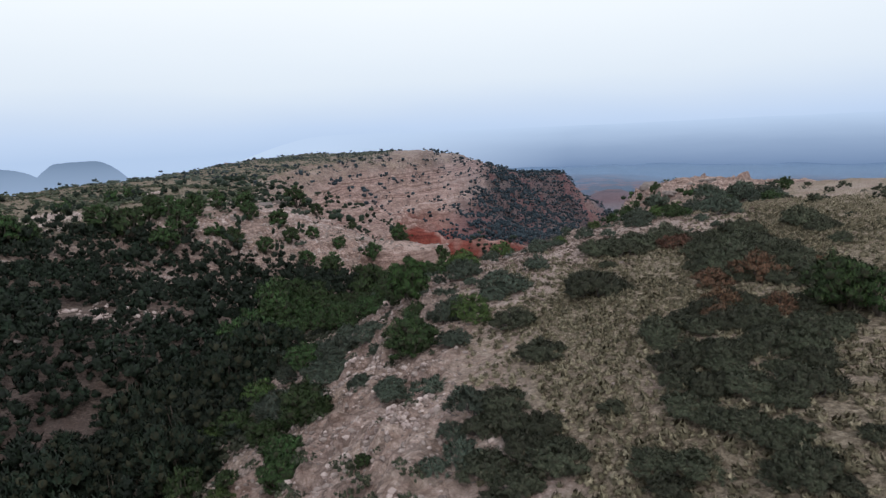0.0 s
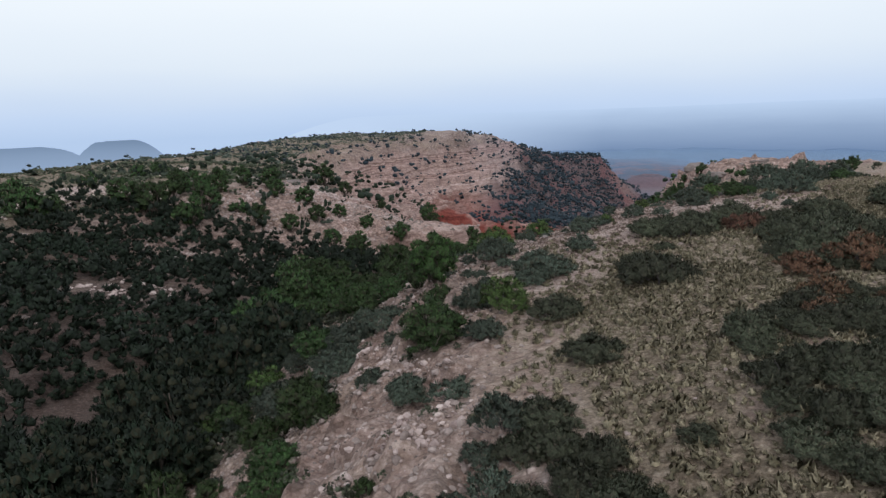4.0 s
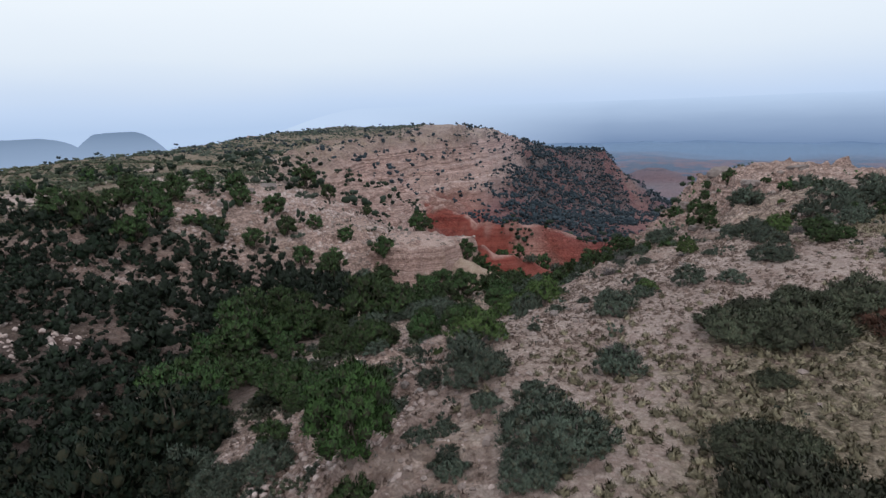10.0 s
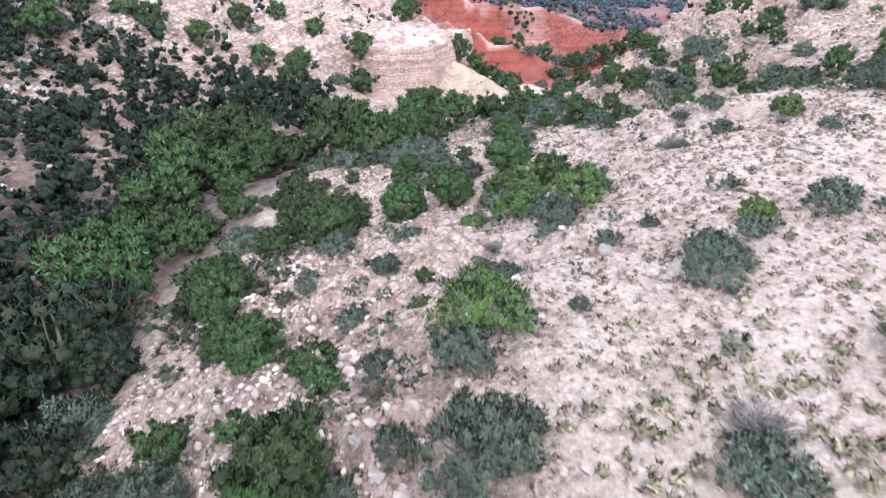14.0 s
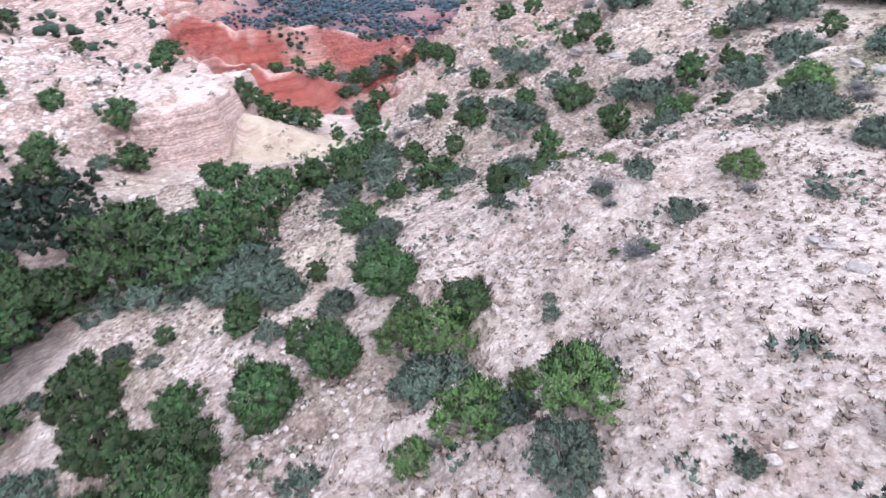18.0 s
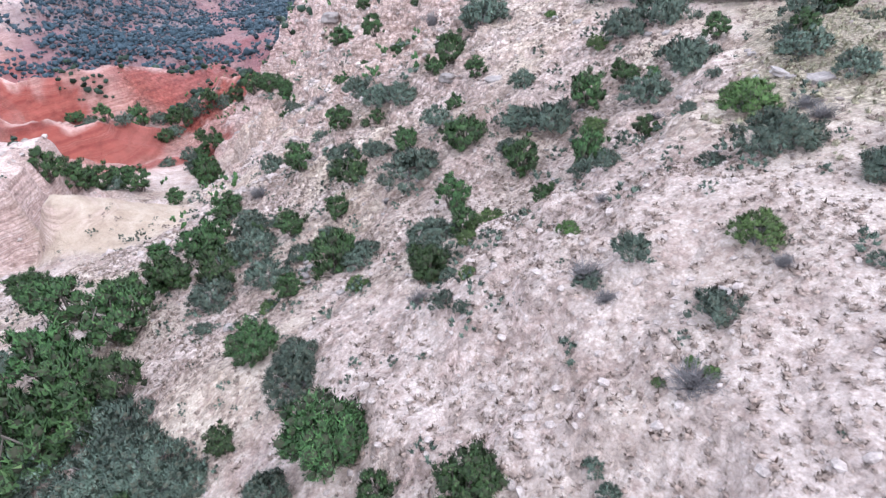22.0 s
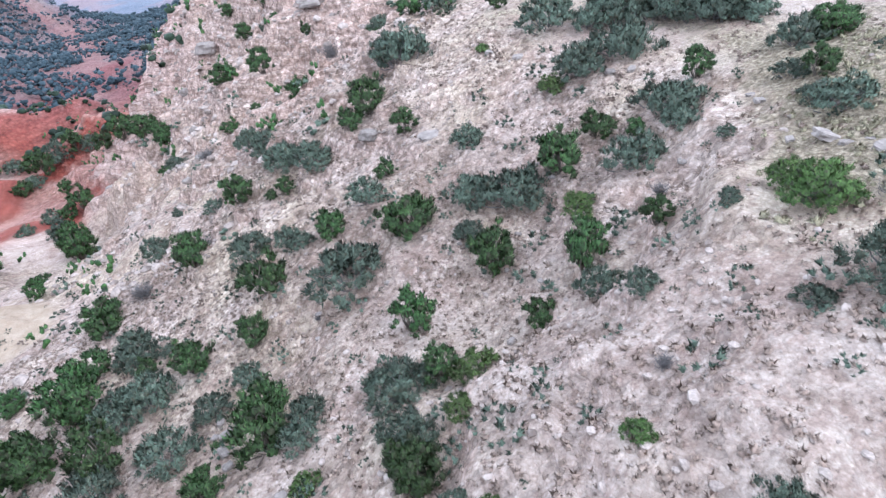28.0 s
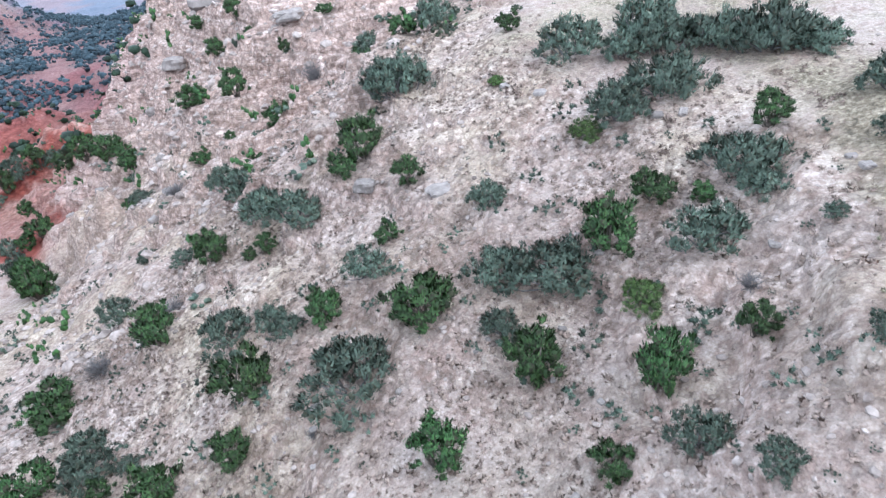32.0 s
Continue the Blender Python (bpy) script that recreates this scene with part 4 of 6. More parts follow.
def scrub_model(seed, tall, count, leaf, lobes=44, size=0.042):
    rng = np.random.default_rng(seed)
    centres, radii = scrub_form(rng, tall, lobes)
    paths = [limb(rng, (0, 0, -0.1), centres[k], 0.014, 0.004, 0.12, 3) for k in range(0, lobes, 7)]
    return solid("stem", *rods(paths, 4), DEADWOOD, True), foliage_of(rng, centres, radii, count, size, leaf)


def twig_model(seed, count=90):
    rng = np.random.default_rng(seed)
    paths = []
    for _ in range(count):
        a, r = rng.uniform(0, 2 * math.pi), rng.uniform(0.12, 0.5)
        tip = np.array((r * math.cos(a), r * math.sin(a), rng.uniform(0.1, 0.5)))
        paths.append(limb(rng, (0, 0, -0.08), tip, 0.013, 0.003, 0.16, 4))
        for _ in range(2):
            paths.append(limb(rng, (0, 0, -0.08), tip + rng.normal(0, 0.07, 3), 0.009, 0.002, 0.12, 4))
    return solid("dead_bush", *rods(paths, 3), DEADWOOD, True)


JUNIPERS_FINE = [juniper_model(30 + k, (0.95, 0.8, 1.05, 0.9)[k], 13000, 150, 0.034) for k in range(4)]
SCRUBS_FINE = [scrub_model(50 + k, (0.46, 0.52, 0.4, 0.5)[k], 15000, SCRUB, 190, 0.025) for k in range(4)]
JUNIPERS_DIM = [juniper_model(34 + k, (0.95, 0.8, 1.05, 0.9)[k], 6000, 110, 0.046, DIM_JUNIPER) for k in range(4)]
JUNIPERS = [juniper_model(20 + k, (0.95, 1.1, 0.85, 1.25, 0.75, 1.0)[k], 3600, 80, 0.058) for k in range(6)]
SCRUBS = [scrub_model(40 + k, (0.46, 0.55, 0.4, 0.6, 0.5)[k], 4200, SCRUB, 100, 0.042) for k in range(5)]
RUSTS = [scrub_model(70 + k, (0.5, 0.42)[k], 4200, RUST, 90, 0.04) for k in range(2)]
OLIVES = [scrub_model(54 + k, (0.36, 0.42, 0.32, 0.4)[k], 15000, OLIVE, 190, 0.025) for k in range(4)]
BRIGHTS = [scrub_model(60 + k, (0.62, 0.72, 0.55)[k], 9000, BRIGHT, 130, 0.033) for k in range(3)]
LUSH_TREE = juniper_model(28, 0.98, 14000, 150, 0.036, LUSH)
TWIGS = [twig_model(80 + k) for k in range(3)]
PICK = np.random.default_rng(5)


def plant(name, label, category, group, parts, x, y, wide, tall=1.0):
    root = new(name)
    root.empty_display_size = 0.2
    root.location = (x, y, float(height(x, y)))
    root.rotation_euler = (0, 0, PICK.uniform(0, 6.28))
    root.scale = (wide, wide, wide * tall)
    for me in parts:
        new(me.name.split(".")[0], me).parent = root
    return tagged(root, label, category, group)


def juniper(x, y, wide):
    k = int(PICK.integers(0, 6))
    wide = min(wide, 1.7) if x > 22 and y < 95 else wide
    size = "large" if wide > 2.6 else "small" if wide < 1.3 else "rounded"
    near = wide > 1.5 and x > -13 and y < 66
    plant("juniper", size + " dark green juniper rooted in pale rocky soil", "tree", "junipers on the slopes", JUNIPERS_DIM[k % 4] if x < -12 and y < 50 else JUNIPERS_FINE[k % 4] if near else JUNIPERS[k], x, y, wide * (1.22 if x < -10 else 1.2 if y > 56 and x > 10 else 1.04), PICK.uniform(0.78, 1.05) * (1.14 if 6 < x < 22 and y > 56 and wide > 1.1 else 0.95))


def scrub(x, y, wide):
    k = int(PICK.integers(0, 5))
    size = "spreading low" if wide > 2.2 else "small" if wide < 1.0 else "rounded"
    near = wide > 1.4 and -13 < x < 16 and y < 66
    plant("shrub", size + " grey-green shrub on dry ground", "shrub", "grey-green shrubs", OLIVES[k % 4] if 0 < x < 24 and y < (40 if x > 5 else 28) else SCRUBS_FINE[k % 4] if near else SCRUBS[k], x, y, wide * (1.3 if y > 56 and x > 9 else 1.08), PICK.uniform(0.85, 1.15) * (1.1 if y > 44 else 1.0))


def bright_bush(x, y, wide):
    plant("bush", "bright green leafy bush among pale stones", "bush", "bright green bushes", BRIGHTS[int(PICK.integers(0, 3))], x, y, wide * 1.26, PICK.uniform(0.85, 1.15))


def rust_bush(x, y, wide):
    plant("rust_shrub", "rust-brown drying shrub among dry grass", "shrub", "rust-brown shrubs", RUSTS[int(PICK.integers(0, 2))], x, y, wide * 1.1, PICK.uniform(0.8, 1.1))


def dead_bush(x, y, wide):
    ob = new("dead_bush", TWIGS[int(PICK.integers(0, 3))])
    ob.matrix_world = Matrix.LocRotScale((x, y, float(height(x, y))), Euler((0, 0, PICK.uniform(0, 6.28))), (wide * 1.1, wide * 1.1, wide * PICK.uniform(0.6, 0.9)))
    tagged(ob, "bare grey twiggy dead bush on pale soil", "dead bush", "dead bushes")


juniper(-6.5, 18.7, 1.7)
dead_bush(6.5, 20.2, 0.9)
juniper(-6.8, 23.3, 2.4)
juniper(-2.5, 24.9, 2.5)
scrub(7.1, 10.7, 0.7)
scrub(6.8, 11.3, 1.4)
scrub(6.3, 11.6, 0.9)
scrub(4.3, 12.1, 1.0)
scrub(8.6, 12.1, 0.8)
scrub(5.1, 12.6, 1.3)
scrub(6.9, 12.7, 1.2)
scrub(7.3, 12.9, 1.0)
scrub(4.2, 13.1, 1.2)
scrub(6.5, 13.5, 1.4)
scrub(1.2, 13.6, 1.3)
scrub(6.0, 14.0, 1.0)
scrub(7.8, 14.2, 1.0)
scrub(0.4, 14.6, 1.5)
scrub(-1.0, 14.8, 0.9)
scrub(7.4, 15.1, 1.5)
scrub(1.5, 15.2, 1.4)
scrub(6.5, 15.6, 1.3)
scrub(4.0, 15.8, 0.8)
scrub(2.1, 16.1, 1.3)
scrub(5.8, 16.2, 1.0)
scrub(9.8, 16.5, 1.2)
juniper(-3.3, 16.7, 0.6)
scrub(1.1, 16.7, 1.4)
scrub(7.7, 17.3, 1.6)
scrub(8.9, 17.6, 1.4)
scrub(0.0, 17.7, 1.4)
scrub(7.0, 17.8, 1.4)
scrub(10.9, 18.9, 1.6)
scrub(11.8, 19.1, 1.4)
scrub(10.3, 19.5, 1.3)
scrub(7.9, 19.9, 1.4)
scrub(9.8, 19.9, 1.5)
scrub(9.0, 20.3, 1.7)
juniper(14.1, 20.4, 1.4)
scrub(2.7, 21.2, 1.8)
juniper(13.5, 21.4, 2.5)
scrub(-3.1, 22.4, 1.2)
scrub(-4.6, 23.5, 1.0)
scrub(-0.6, 24.4, 1.3)
scrub(15.1, 25.7, 2.0)
rust_bush(10.8, 26.1, 1.7)
rust_bush(12.9, 26.6, 2.2)
scrub(15.4, 28.2, 2.3)
scrub(12.9, 28.7, 2.9)
scrub(14.7, 30.3, 2.9)
scrub(13.4, 33.1, 2.5)
rust_bush(12.6, 36.1, 2.2)
scrub(13.9, 37.0, 2.0)
scrub(10.5, 37.7, 2.9)
scrub(9.2, 38.6, 1.7)
scrub(2.1, 25.7, 1.9)
scrub(6.2, 28.0, 2.7)
scrub(6.8, 30.2, 1.6)
scrub(1.4, 30.2, 1.5)
scrub(6.2, 30.4, 1.9)
scrub(-6.8, 30.6, 2.6)
scrub(-7.6, 29.8, 2.1)
scrub(-8.9, 26.9, 3.3)
scrub(-6.7, 24.1, 2.2)
scrub(-3.0, 22.2, 1.5)
scrub(-4.5, 24.3, 1.1)
scrub(-1.4, 31.9, 0.8)
scrub(-0.5, 30.9, 1.0)
scrub(-7.5, 36.8, 2.0)
scrub(-13.6, 41.5, 3.3)
scrub(-9.6, 36.9, 2.6)
scrub(-0.8, 32.7, 0.8)
juniper(-6.7, 41.5, 2.1)
juniper(-11.8, 49.5, 2.6)
juniper(-4.3, 39.6, 1.4)
plant("leafy_tree", "lush bright green bushy tree on the broken bank", "tree", "", LUSH_TREE, -3.1, 31.5, 2.5)
juniper(-3.8, 35.8, 2.4)
scrub(-0.6, 31.5, 0.7)
scrub(15.1, 31.5, 2.7)
scrub(2.0, 31.5, 2.5)
scrub(14.7, 32.8, 2.7)
scrub(0.3, 33.6, 1.0)
scrub(1.7, 33.6, 1.4)
scrub(8.0, 33.7, 1.0)
juniper(-3.7, 34.7, 1.2)
scrub(4.2, 35.0, 1.4)
scrub(-2.4, 35.4, 1.1)
scrub(-0.1, 35.6, 2.1)
scrub(-1.6, 35.9, 0.9)
scrub(9.7, 36.0, 2.1)
dead_bush(4.4, 36.0, 1.4)
scrub(-9.0, 36.9, 1.9)
scrub(8.3, 37.1, 2.5)
juniper(-5.8, 38.0, 1.0)
scrub(21.1, 38.1, 2.7)
scrub(17.6, 38.4, 2.7)
juniper(-3.6, 38.4, 1.0)
scrub(12.9, 38.6, 2.7)
scrub(9.6, 38.7, 1.8)
scrub(-2.5, 39.2, 1.3)
scrub(2.0, 39.7, 0.5)
scrub(11.3, 39.7, 1.8)
juniper(-13.5, 39.9, 2.1)
scrub(5.1, 40.8, 1.7)
scrub(-12.7, 41.8, 1.6)
bright_bush(-1.8, 42.0, 0.8)
juniper(-7.1, 42.1, 2.0)
scrub(5.5, 42.2, 0.7)
scrub(6.5, 42.4, 0.9)
scrub(-4.0, 42.7, 1.1)
scrub(10.3, 43.0, 1.1)
scrub(8.6, 43.2, 1.4)
scrub(3.2, 43.2, 0.9)
bright_bush(6.9, 43.3, 0.8)
scrub(4.4, 43.9, 0.6)
juniper(-13.3, 44.0, 2.0)
scrub(-0.3, 44.2, 0.5)
scrub(-16.7, 44.7, 2.1)
dead_bush(0.2, 45.0, 1.0)
scrub(2.0, 45.7, 1.6)
scrub(19.7, 46.2, 2.7)
scrub(-3.6, 46.3, 1.5)
scrub(13.2, 46.4, 1.8)
juniper(-10.2, 46.5, 2.5)
bright_bush(2.9, 46.9, 1.6)
scrub(2.0, 47.8, 1.1)
bright_bush(-0.5, 47.9, 1.0)
scrub(3.5, 48.0, 1.3)
dead_bush(0.0, 48.1, 0.5)
bright_bush(1.2, 48.4, 1.8)
bright_bush(2.5, 48.7, 0.8)
scrub(-6.0, 48.8, 1.4)
juniper(16.8, 48.9, 1.5)
scrub(-3.2, 49.3, 1.3)
juniper(18.1, 49.7, 1.2)
scrub(11.6, 49.8, 0.7)
scrub(0.8, 50.5, 2.5)
juniper(-6.6, 50.5, 2.8)
juniper(-11.7, 50.6, 1.5)
scrub(4.2, 50.7, 0.6)
dead_bush(6.8, 50.9, 1.2)
bright_bush(7.3, 51.3, 0.3)
bright_bush(7.2, 50.8, 0.35)
bright_bush(6.5, 51.5, 0.25)
scrub(15.3, 51.4, 1.7)
dead_bush(10.8, 51.5, 0.7)
juniper(17.7, 51.5, 1.8)
scrub(8.9, 51.8, 1.35)
juniper(-9.5, 51.7, 2.3)
juniper(-6.7, 52.1, 3.0)
bright_bush(1.6, 52.4, 1.9)
bright_bush(11.3, 52.5, 1.1)
juniper(2.6, 53.2, 1.6)
juniper(-4.1, 53.7, 2.4)
bright_bush(0.7, 54.0, 1.7)
juniper(-1.7, 54.3, 2.1)
dead_bush(8.1, 54.4, 0.7)
scrub(9.2, 54.6, 1.1)
scrub(8.2, 55.1, 0.8)
scrub(4.5, 51.4, 0.5)
scrub(15.7, 54.7, 2.3)
dead_bush(18.2, 54.7, 1.1)
juniper(1.1, 55.3, 1.2)
dead_bush(8.3, 55.3, 1.0)
scrub(-12.8, 55.3, 2.7)
dead_bush(18.7, 55.5, 1.1)
juniper(-9.7, 55.5, 2.4)
scrub(14.4, 55.9, 0.9)
juniper(-7.1, 56.0, 1.9)
bright_bush(18.1, 57.1, 1.5)
bright_bush(9.8, 57.5, 0.6)
juniper(0.9, 57.7, 2.8)
bright_bush(18.8, 58.0, 1.1)
dead_bush(11.8, 58.0, 0.6)
scrub(-3.8, 58.1, 1.2)
scrub(23.4, 58.2, 1.6)
scrub(6.1, 58.2, 0.6)
scrub(17.5, 59.1, 0.6)
scrub(6.0, 59.2, 0.9)
scrub(24.0, 59.2, 1.0)
juniper(-11.2, 59.3, 2.6)
juniper(-4.9, 59.4, 1.4)
bright_bush(7.2, 59.4, 0.5)
juniper(25.8, 59.7, 1.1)
scrub(14.1, 59.8, 0.8)
scrub(7.1, 60.3, 0.6)
juniper(-4.8, 60.5, 1.6)
juniper(-15.4, 60.5, 2.1)
scrub(26.2, 60.6, 1.1)
juniper(30.3, 60.6, 1.9)
scrub(-3.1, 60.7, 2.0)
dead_bush(6.1, 60.9, 1.0)
juniper(-1.5, 60.9, 1.2)
scrub(22.0, 61.1, 0.6)
scrub(14.8, 61.4, 1.2)
juniper(18.4, 61.5, 1.0)
scrub(1.3, 61.5, 2.0)
scrub(29.5, 61.5, 1.9)
scrub(-3.8, 62.1, 2.7)
juniper(7.3, 62.1, 1.6)
dead_bush(20.0, 62.3, 0.9)
scrub(1.8, 62.3, 1.6)
bright_bush(9.4, 62.4, 0.8)
juniper(13.9, 62.9, 1.1)
juniper(16.6, 63.1, 1.5)
scrub(8.1, 63.2, 1.7)
bright_bush(11.1, 63.2, 1.3)
scrub(23.6, 63.4, 1.4)
scrub(21.3, 64.0, 1.9)
scrub(-4.2, 64.1, 2.7)
scrub(24.7, 64.3, 2.3)
juniper(26.8, 64.4, 1.2)
juniper(0.9, 64.4, 2.0)
juniper(10.7, 64.5, 1.1)
bright_bush(18.8, 64.8, 1.2)
juniper(22.9, 64.9, 0.8)
scrub(-8.0, 65.2, 1.4)
bright_bush(5.7, 65.2, 0.8)
scrub(9.7, 65.3, 1.9)
scrub(-4.2, 66.2, 2.7)
scrub(33.0, 66.5, 2.7)
juniper(15.9, 66.6, 1.7)
juniper(22.8, 66.6, 1.3)
juniper(20.4, 66.8, 1.9)
scrub(6.6, 66.8, 1.4)
scrub(-7.4, 67.0, 2.4)
juniper(12.0, 67.3, 1.5)
juniper(3.5, 67.7, 1.2)
scrub(7.3, 67.7, 1.5)
juniper(-3.7, 68.0, 2.1)
scrub(19.2, 68.0, 2.7)
juniper(-5.6, 68.1, 3.4)
juniper(5.9, 68.2, 2.2)
scrub(16.6, 68.4, 1.2)
juniper(3.9, 68.5, 1.4)
bright_bush(2.7, 68.6, 0.7)
scrub(-12.5, 68.6, 2.7)
scrub(28.6, 68.9, 2.7)
juniper(-17.2, 69.4, 1.9)
juniper(6.9, 69.8, 2.0)
scrub(18.4, 69.8, 1.8)
scrub(26.3, 69.8, 2.2)
scrub(0.0, 69.9, 0.9)
juniper(-7.6, 69.9, 3.2)
bright_bush(24.9, 70.4, 1.1)
juniper(-5.6, 70.6, 3.4)
juniper(15.8, 71.3, 2.2)
scrub(3.7, 71.6, 2.3)
scrub(32.3, 71.7, 2.7)
scrub(12.5, 71.7, 2.7)
juniper(-12.3, 71.8, 3.4)
dead_bush(10.9, 71.9, 0.6)
scrub(20.8, 72.2, 1.3)
scrub(5.8, 72.3, 1.7)
juniper(-15.3, 72.4, 3.4)
scrub(7.5, 72.4, 1.4)
scrub(1.1, 72.6, 2.5)
juniper(-6.4, 73.5, 3.4)
juniper(1.9, 73.9, 2.1)
juniper(-3.2, 73.9, 3.3)
juniper(8.9, 73.9, 1.5)
scrub(29.8, 74.2, 2.7)
scrub(16.4, 74.8, 1.5)
juniper(14.2, 75.0, 1.4)
juniper(18.1, 75.3, 1.0)
juniper(-2.3, 75.4, 2.7)
juniper(10.7, 75.4, 1.9)
juniper(-9.3, 75.4, 2.2)
juniper(6.6, 75.6, 1.9)
juniper(39.4, 75.6, 2.4)
scrub(4.5, 75.9, 2.4)
scrub(2.9, 76.0, 1.8)
scrub(13.0, 76.0, 1.1)
bright_bush(26.9, 76.3, 0.7)
juniper(0.1, 76.4, 2.2)
juniper(20.8, 76.6, 1.2)
juniper(-0.3, 77.0, 2.6)
scrub(-8.4, 77.0, 2.0)
scrub(3.8, 77.0, 1.9)
scrub(13.1, 77.2, 1.2)
juniper(-11.9, 77.9, 3.4)
juniper(5.3, 78.1, 1.1)
juniper(2.3, 78.1, 2.4)
scrub(6.6, 78.3, 1.0)
juniper(-5.0, 78.4, 3.4)
scrub(11.8, 78.8, 2.0)
juniper(31.4, 78.9, 1.2)
juniper(2.4, 79.6, 2.7)
scrub(5.3, 79.8, 2.1)
juniper(20.1, 80.3, 1.3)
juniper(21.7, 80.5, 2.1)
scrub(5.8, 81.5, 2.0)
juniper(3.4, 81.6, 2.4)
scrub(18.1, 81.8, 2.4)
scrub(25.9, 81.9, 2.7)
juniper(16.5, 82.5, 1.0)
juniper(15.7, 82.9, 0.7)
scrub(26.4, 83.4, 2.7)
juniper(10.5, 83.4, 2.0)
juniper(-6.8, 83.6, 2.2)
juniper(0.3, 84.1, 1.6)
scrub(18.2, 85.0, 2.4)
scrub(0.4, 85.0, 1.5)
juniper(14.9, 85.4, 1.7)
juniper(-7.2, 85.8, 2.5)
juniper(5.7, 86.4, 1.9)
scrub(34.1, 86.9, 2.6)
dead_bush(12.5, 87.3, 1.8)
juniper(6.0, 87.9, 2.8)
dead_bush(8.5, 88.0, 1.8)
juniper(-7.2, 88.0, 2.5)
juniper(32.7, 88.3, 1.6)
scrub(20.1, 89.5, 2.2)
scrub(15.5, 91.2, 1.3)
scrub(10.9, 91.3, 1.7)
juniper(-21.0, 91.8, 3.1)
juniper(31.8, 91.9, 1.5)
scrub(20.0, 92.7, 1.9)
juniper(23.2, 93.6, 1.4)
scrub(34.9, 94.5, 2.2)
dead_bush(30.8, 96.2, 2.7)
juniper(27.3, 96.6, 2.2)
scrub(-17.9, 98.1, 2.3)
scrub(15.5, 98.2, 1.2)
juniper(35.1, 99.3, 1.2)
juniper(24.7, 99.8, 0.9)
dead_bush(19.7, 100.7, 1.7)
juniper(22.9, 101.8, 1.4)
juniper(27.4, 102.2, 2.1)
juniper(-15.9, 102.4, 3.0)
juniper(33.0, 102.8, 1.2)
scrub(18.8, 106.1, 1.4)
juniper(26.2, 107.6, 2.5)
juniper(19.2, 109.7, 1.5)
juniper(34.8, 110.5, 1.3)
juniper(32.1, 112.8, 1.9)
scrub(34.2, 113.1, 1.4)
juniper(35.6, 113.7, 1.9)
juniper(6.0, 114.8, 2.0)
juniper(34.9, 120.3, 1.8)
scrub(23.8, 120.4, 1.8)
juniper(10.9, 120.6, 2.9)
juniper(-13.4, 121.4, 3.0)
juniper(11.4, 122.8, 3.2)
juniper(24.5, 123.7, 2.5)
juniper(-1.8, 123.8, 3.3)
juniper(4.8, 106.7, 2.0)
juniper(-4.8, 114.3, 3.6)
juniper(-2.8, 120.4, 4.6)
juniper(11.5, 122.7, 3.1)
juniper(3.3, 124.0, 3.5)
scrub(1.0, 125.8, 2.8)
juniper(-0.3, 126.3, 4.0)
juniper(25.3, 126.7, 2.6)
scrub(11.4, 130.0, 2.6)
juniper(2.1, 130.3, 3.3)
juniper(25.2, 132.7, 3.4)
juniper(15.9, 135.8, 2.7)
scrub(8.8, 136.6, 2.4)
juniper(14.2, 136.7, 2.1)
scrub(12.5, 138.2, 2.3)
juniper(24.6, 138.8, 3.3)
juniper(23.4, 145.1, 2.6)
juniper(19.6, 164.4, 2.5)
juniper(16.0, 184.2, 3.4)
scrub(30.5, 184.7, 3.5)
juniper(6.5, 185.9, 3.9)
scrub(9.6, 186.8, 3.4)
juniper(28.2, 187.1, 4.0)
scrub(18.7, 187.4, 3.5)
juniper(21.7, 188.5, 3.8)
scrub(25.0, 188.7, 3.6)
scrub(26.2, 193.8, 3.4)
juniper(21.6, 202.0, 3.6)
scrub(19.1, 206.4, 4.2)
juniper(15.1, 209.3, 5.0)
scrub(5.0, 216.1, 3.8)
juniper(2.1, 219.1, 4.5)
scrub(5.7, 14.8, 1.5)
scrub(8.6, 14.7, 1.6)
scrub(8.7, 16.0, 1.1)
scrub(7.3, 16.4, 1.2)
scrub(6.2, 17.2, 1.6)
scrub(10.0, 17.5, 1.5)
scrub(7.9, 18.2, 0.9)
scrub(9.6, 18.6, 1.4)
scrub(6.5, 19.3, 1.0)
scrub(6.6, 20.1, 1.6)
scrub(11.7, 20.2, 1.3)
scrub(12.9, 20.1, 1.0)
scrub(7.9, 21.1, 1.4)
rust_bush(9.0, 21.1, 1.4)
scrub(10.5, 21.1, 1.3)
scrub(8.9, 21.9, 1.5)
scrub(9.9, 21.8, 1.2)
rust_bush(11.4, 21.7, 1.3)
scrub(12.4, 21.5, 1.1)
rust_bush(9.7, 22.7, 1.6)
scrub(10.8, 22.8, 1.0)
scrub(11.7, 22.7, 0.9)
scrub(12.5, 22.6, 0.8)
scrub(10.6, 23.7, 1.2)
scrub(0.5, 13.3, 0.8)
scrub(2.2, 14.0, 1.6)
scrub(-0.2, 15.2, 1.3)
scrub(2.3, 14.7, 1.0)
scrub(-0.6, 16.7, 1.0)
scrub(0.3, 16.7, 1.1)
scrub(1.0, 17.6, 1.6)
scrub(-0.2, 18.6, 0.9)
scrub(13.9, 24.3, 0.9)
scrub(13.4, 25.3, 1.5)
scrub(12.1, 26.7, 1.5)
scrub(13.9, 27.1, 1.4)
scrub(15.1, 26.6, 1.5)
rust_bush(15.7, 27.1, 1.5)
rust_bush(11.5, 27.6, 1.5)
scrub(12.3, 27.8, 1.4)
scrub(13.3, 27.9, 1.3)
scrub(11.4, 28.5, 1.2)
rust_bush(14.0, 28.6, 0.9)
scrub(11.7, 29.6, 1.6)
scrub(14.8, 29.2, 0.8)
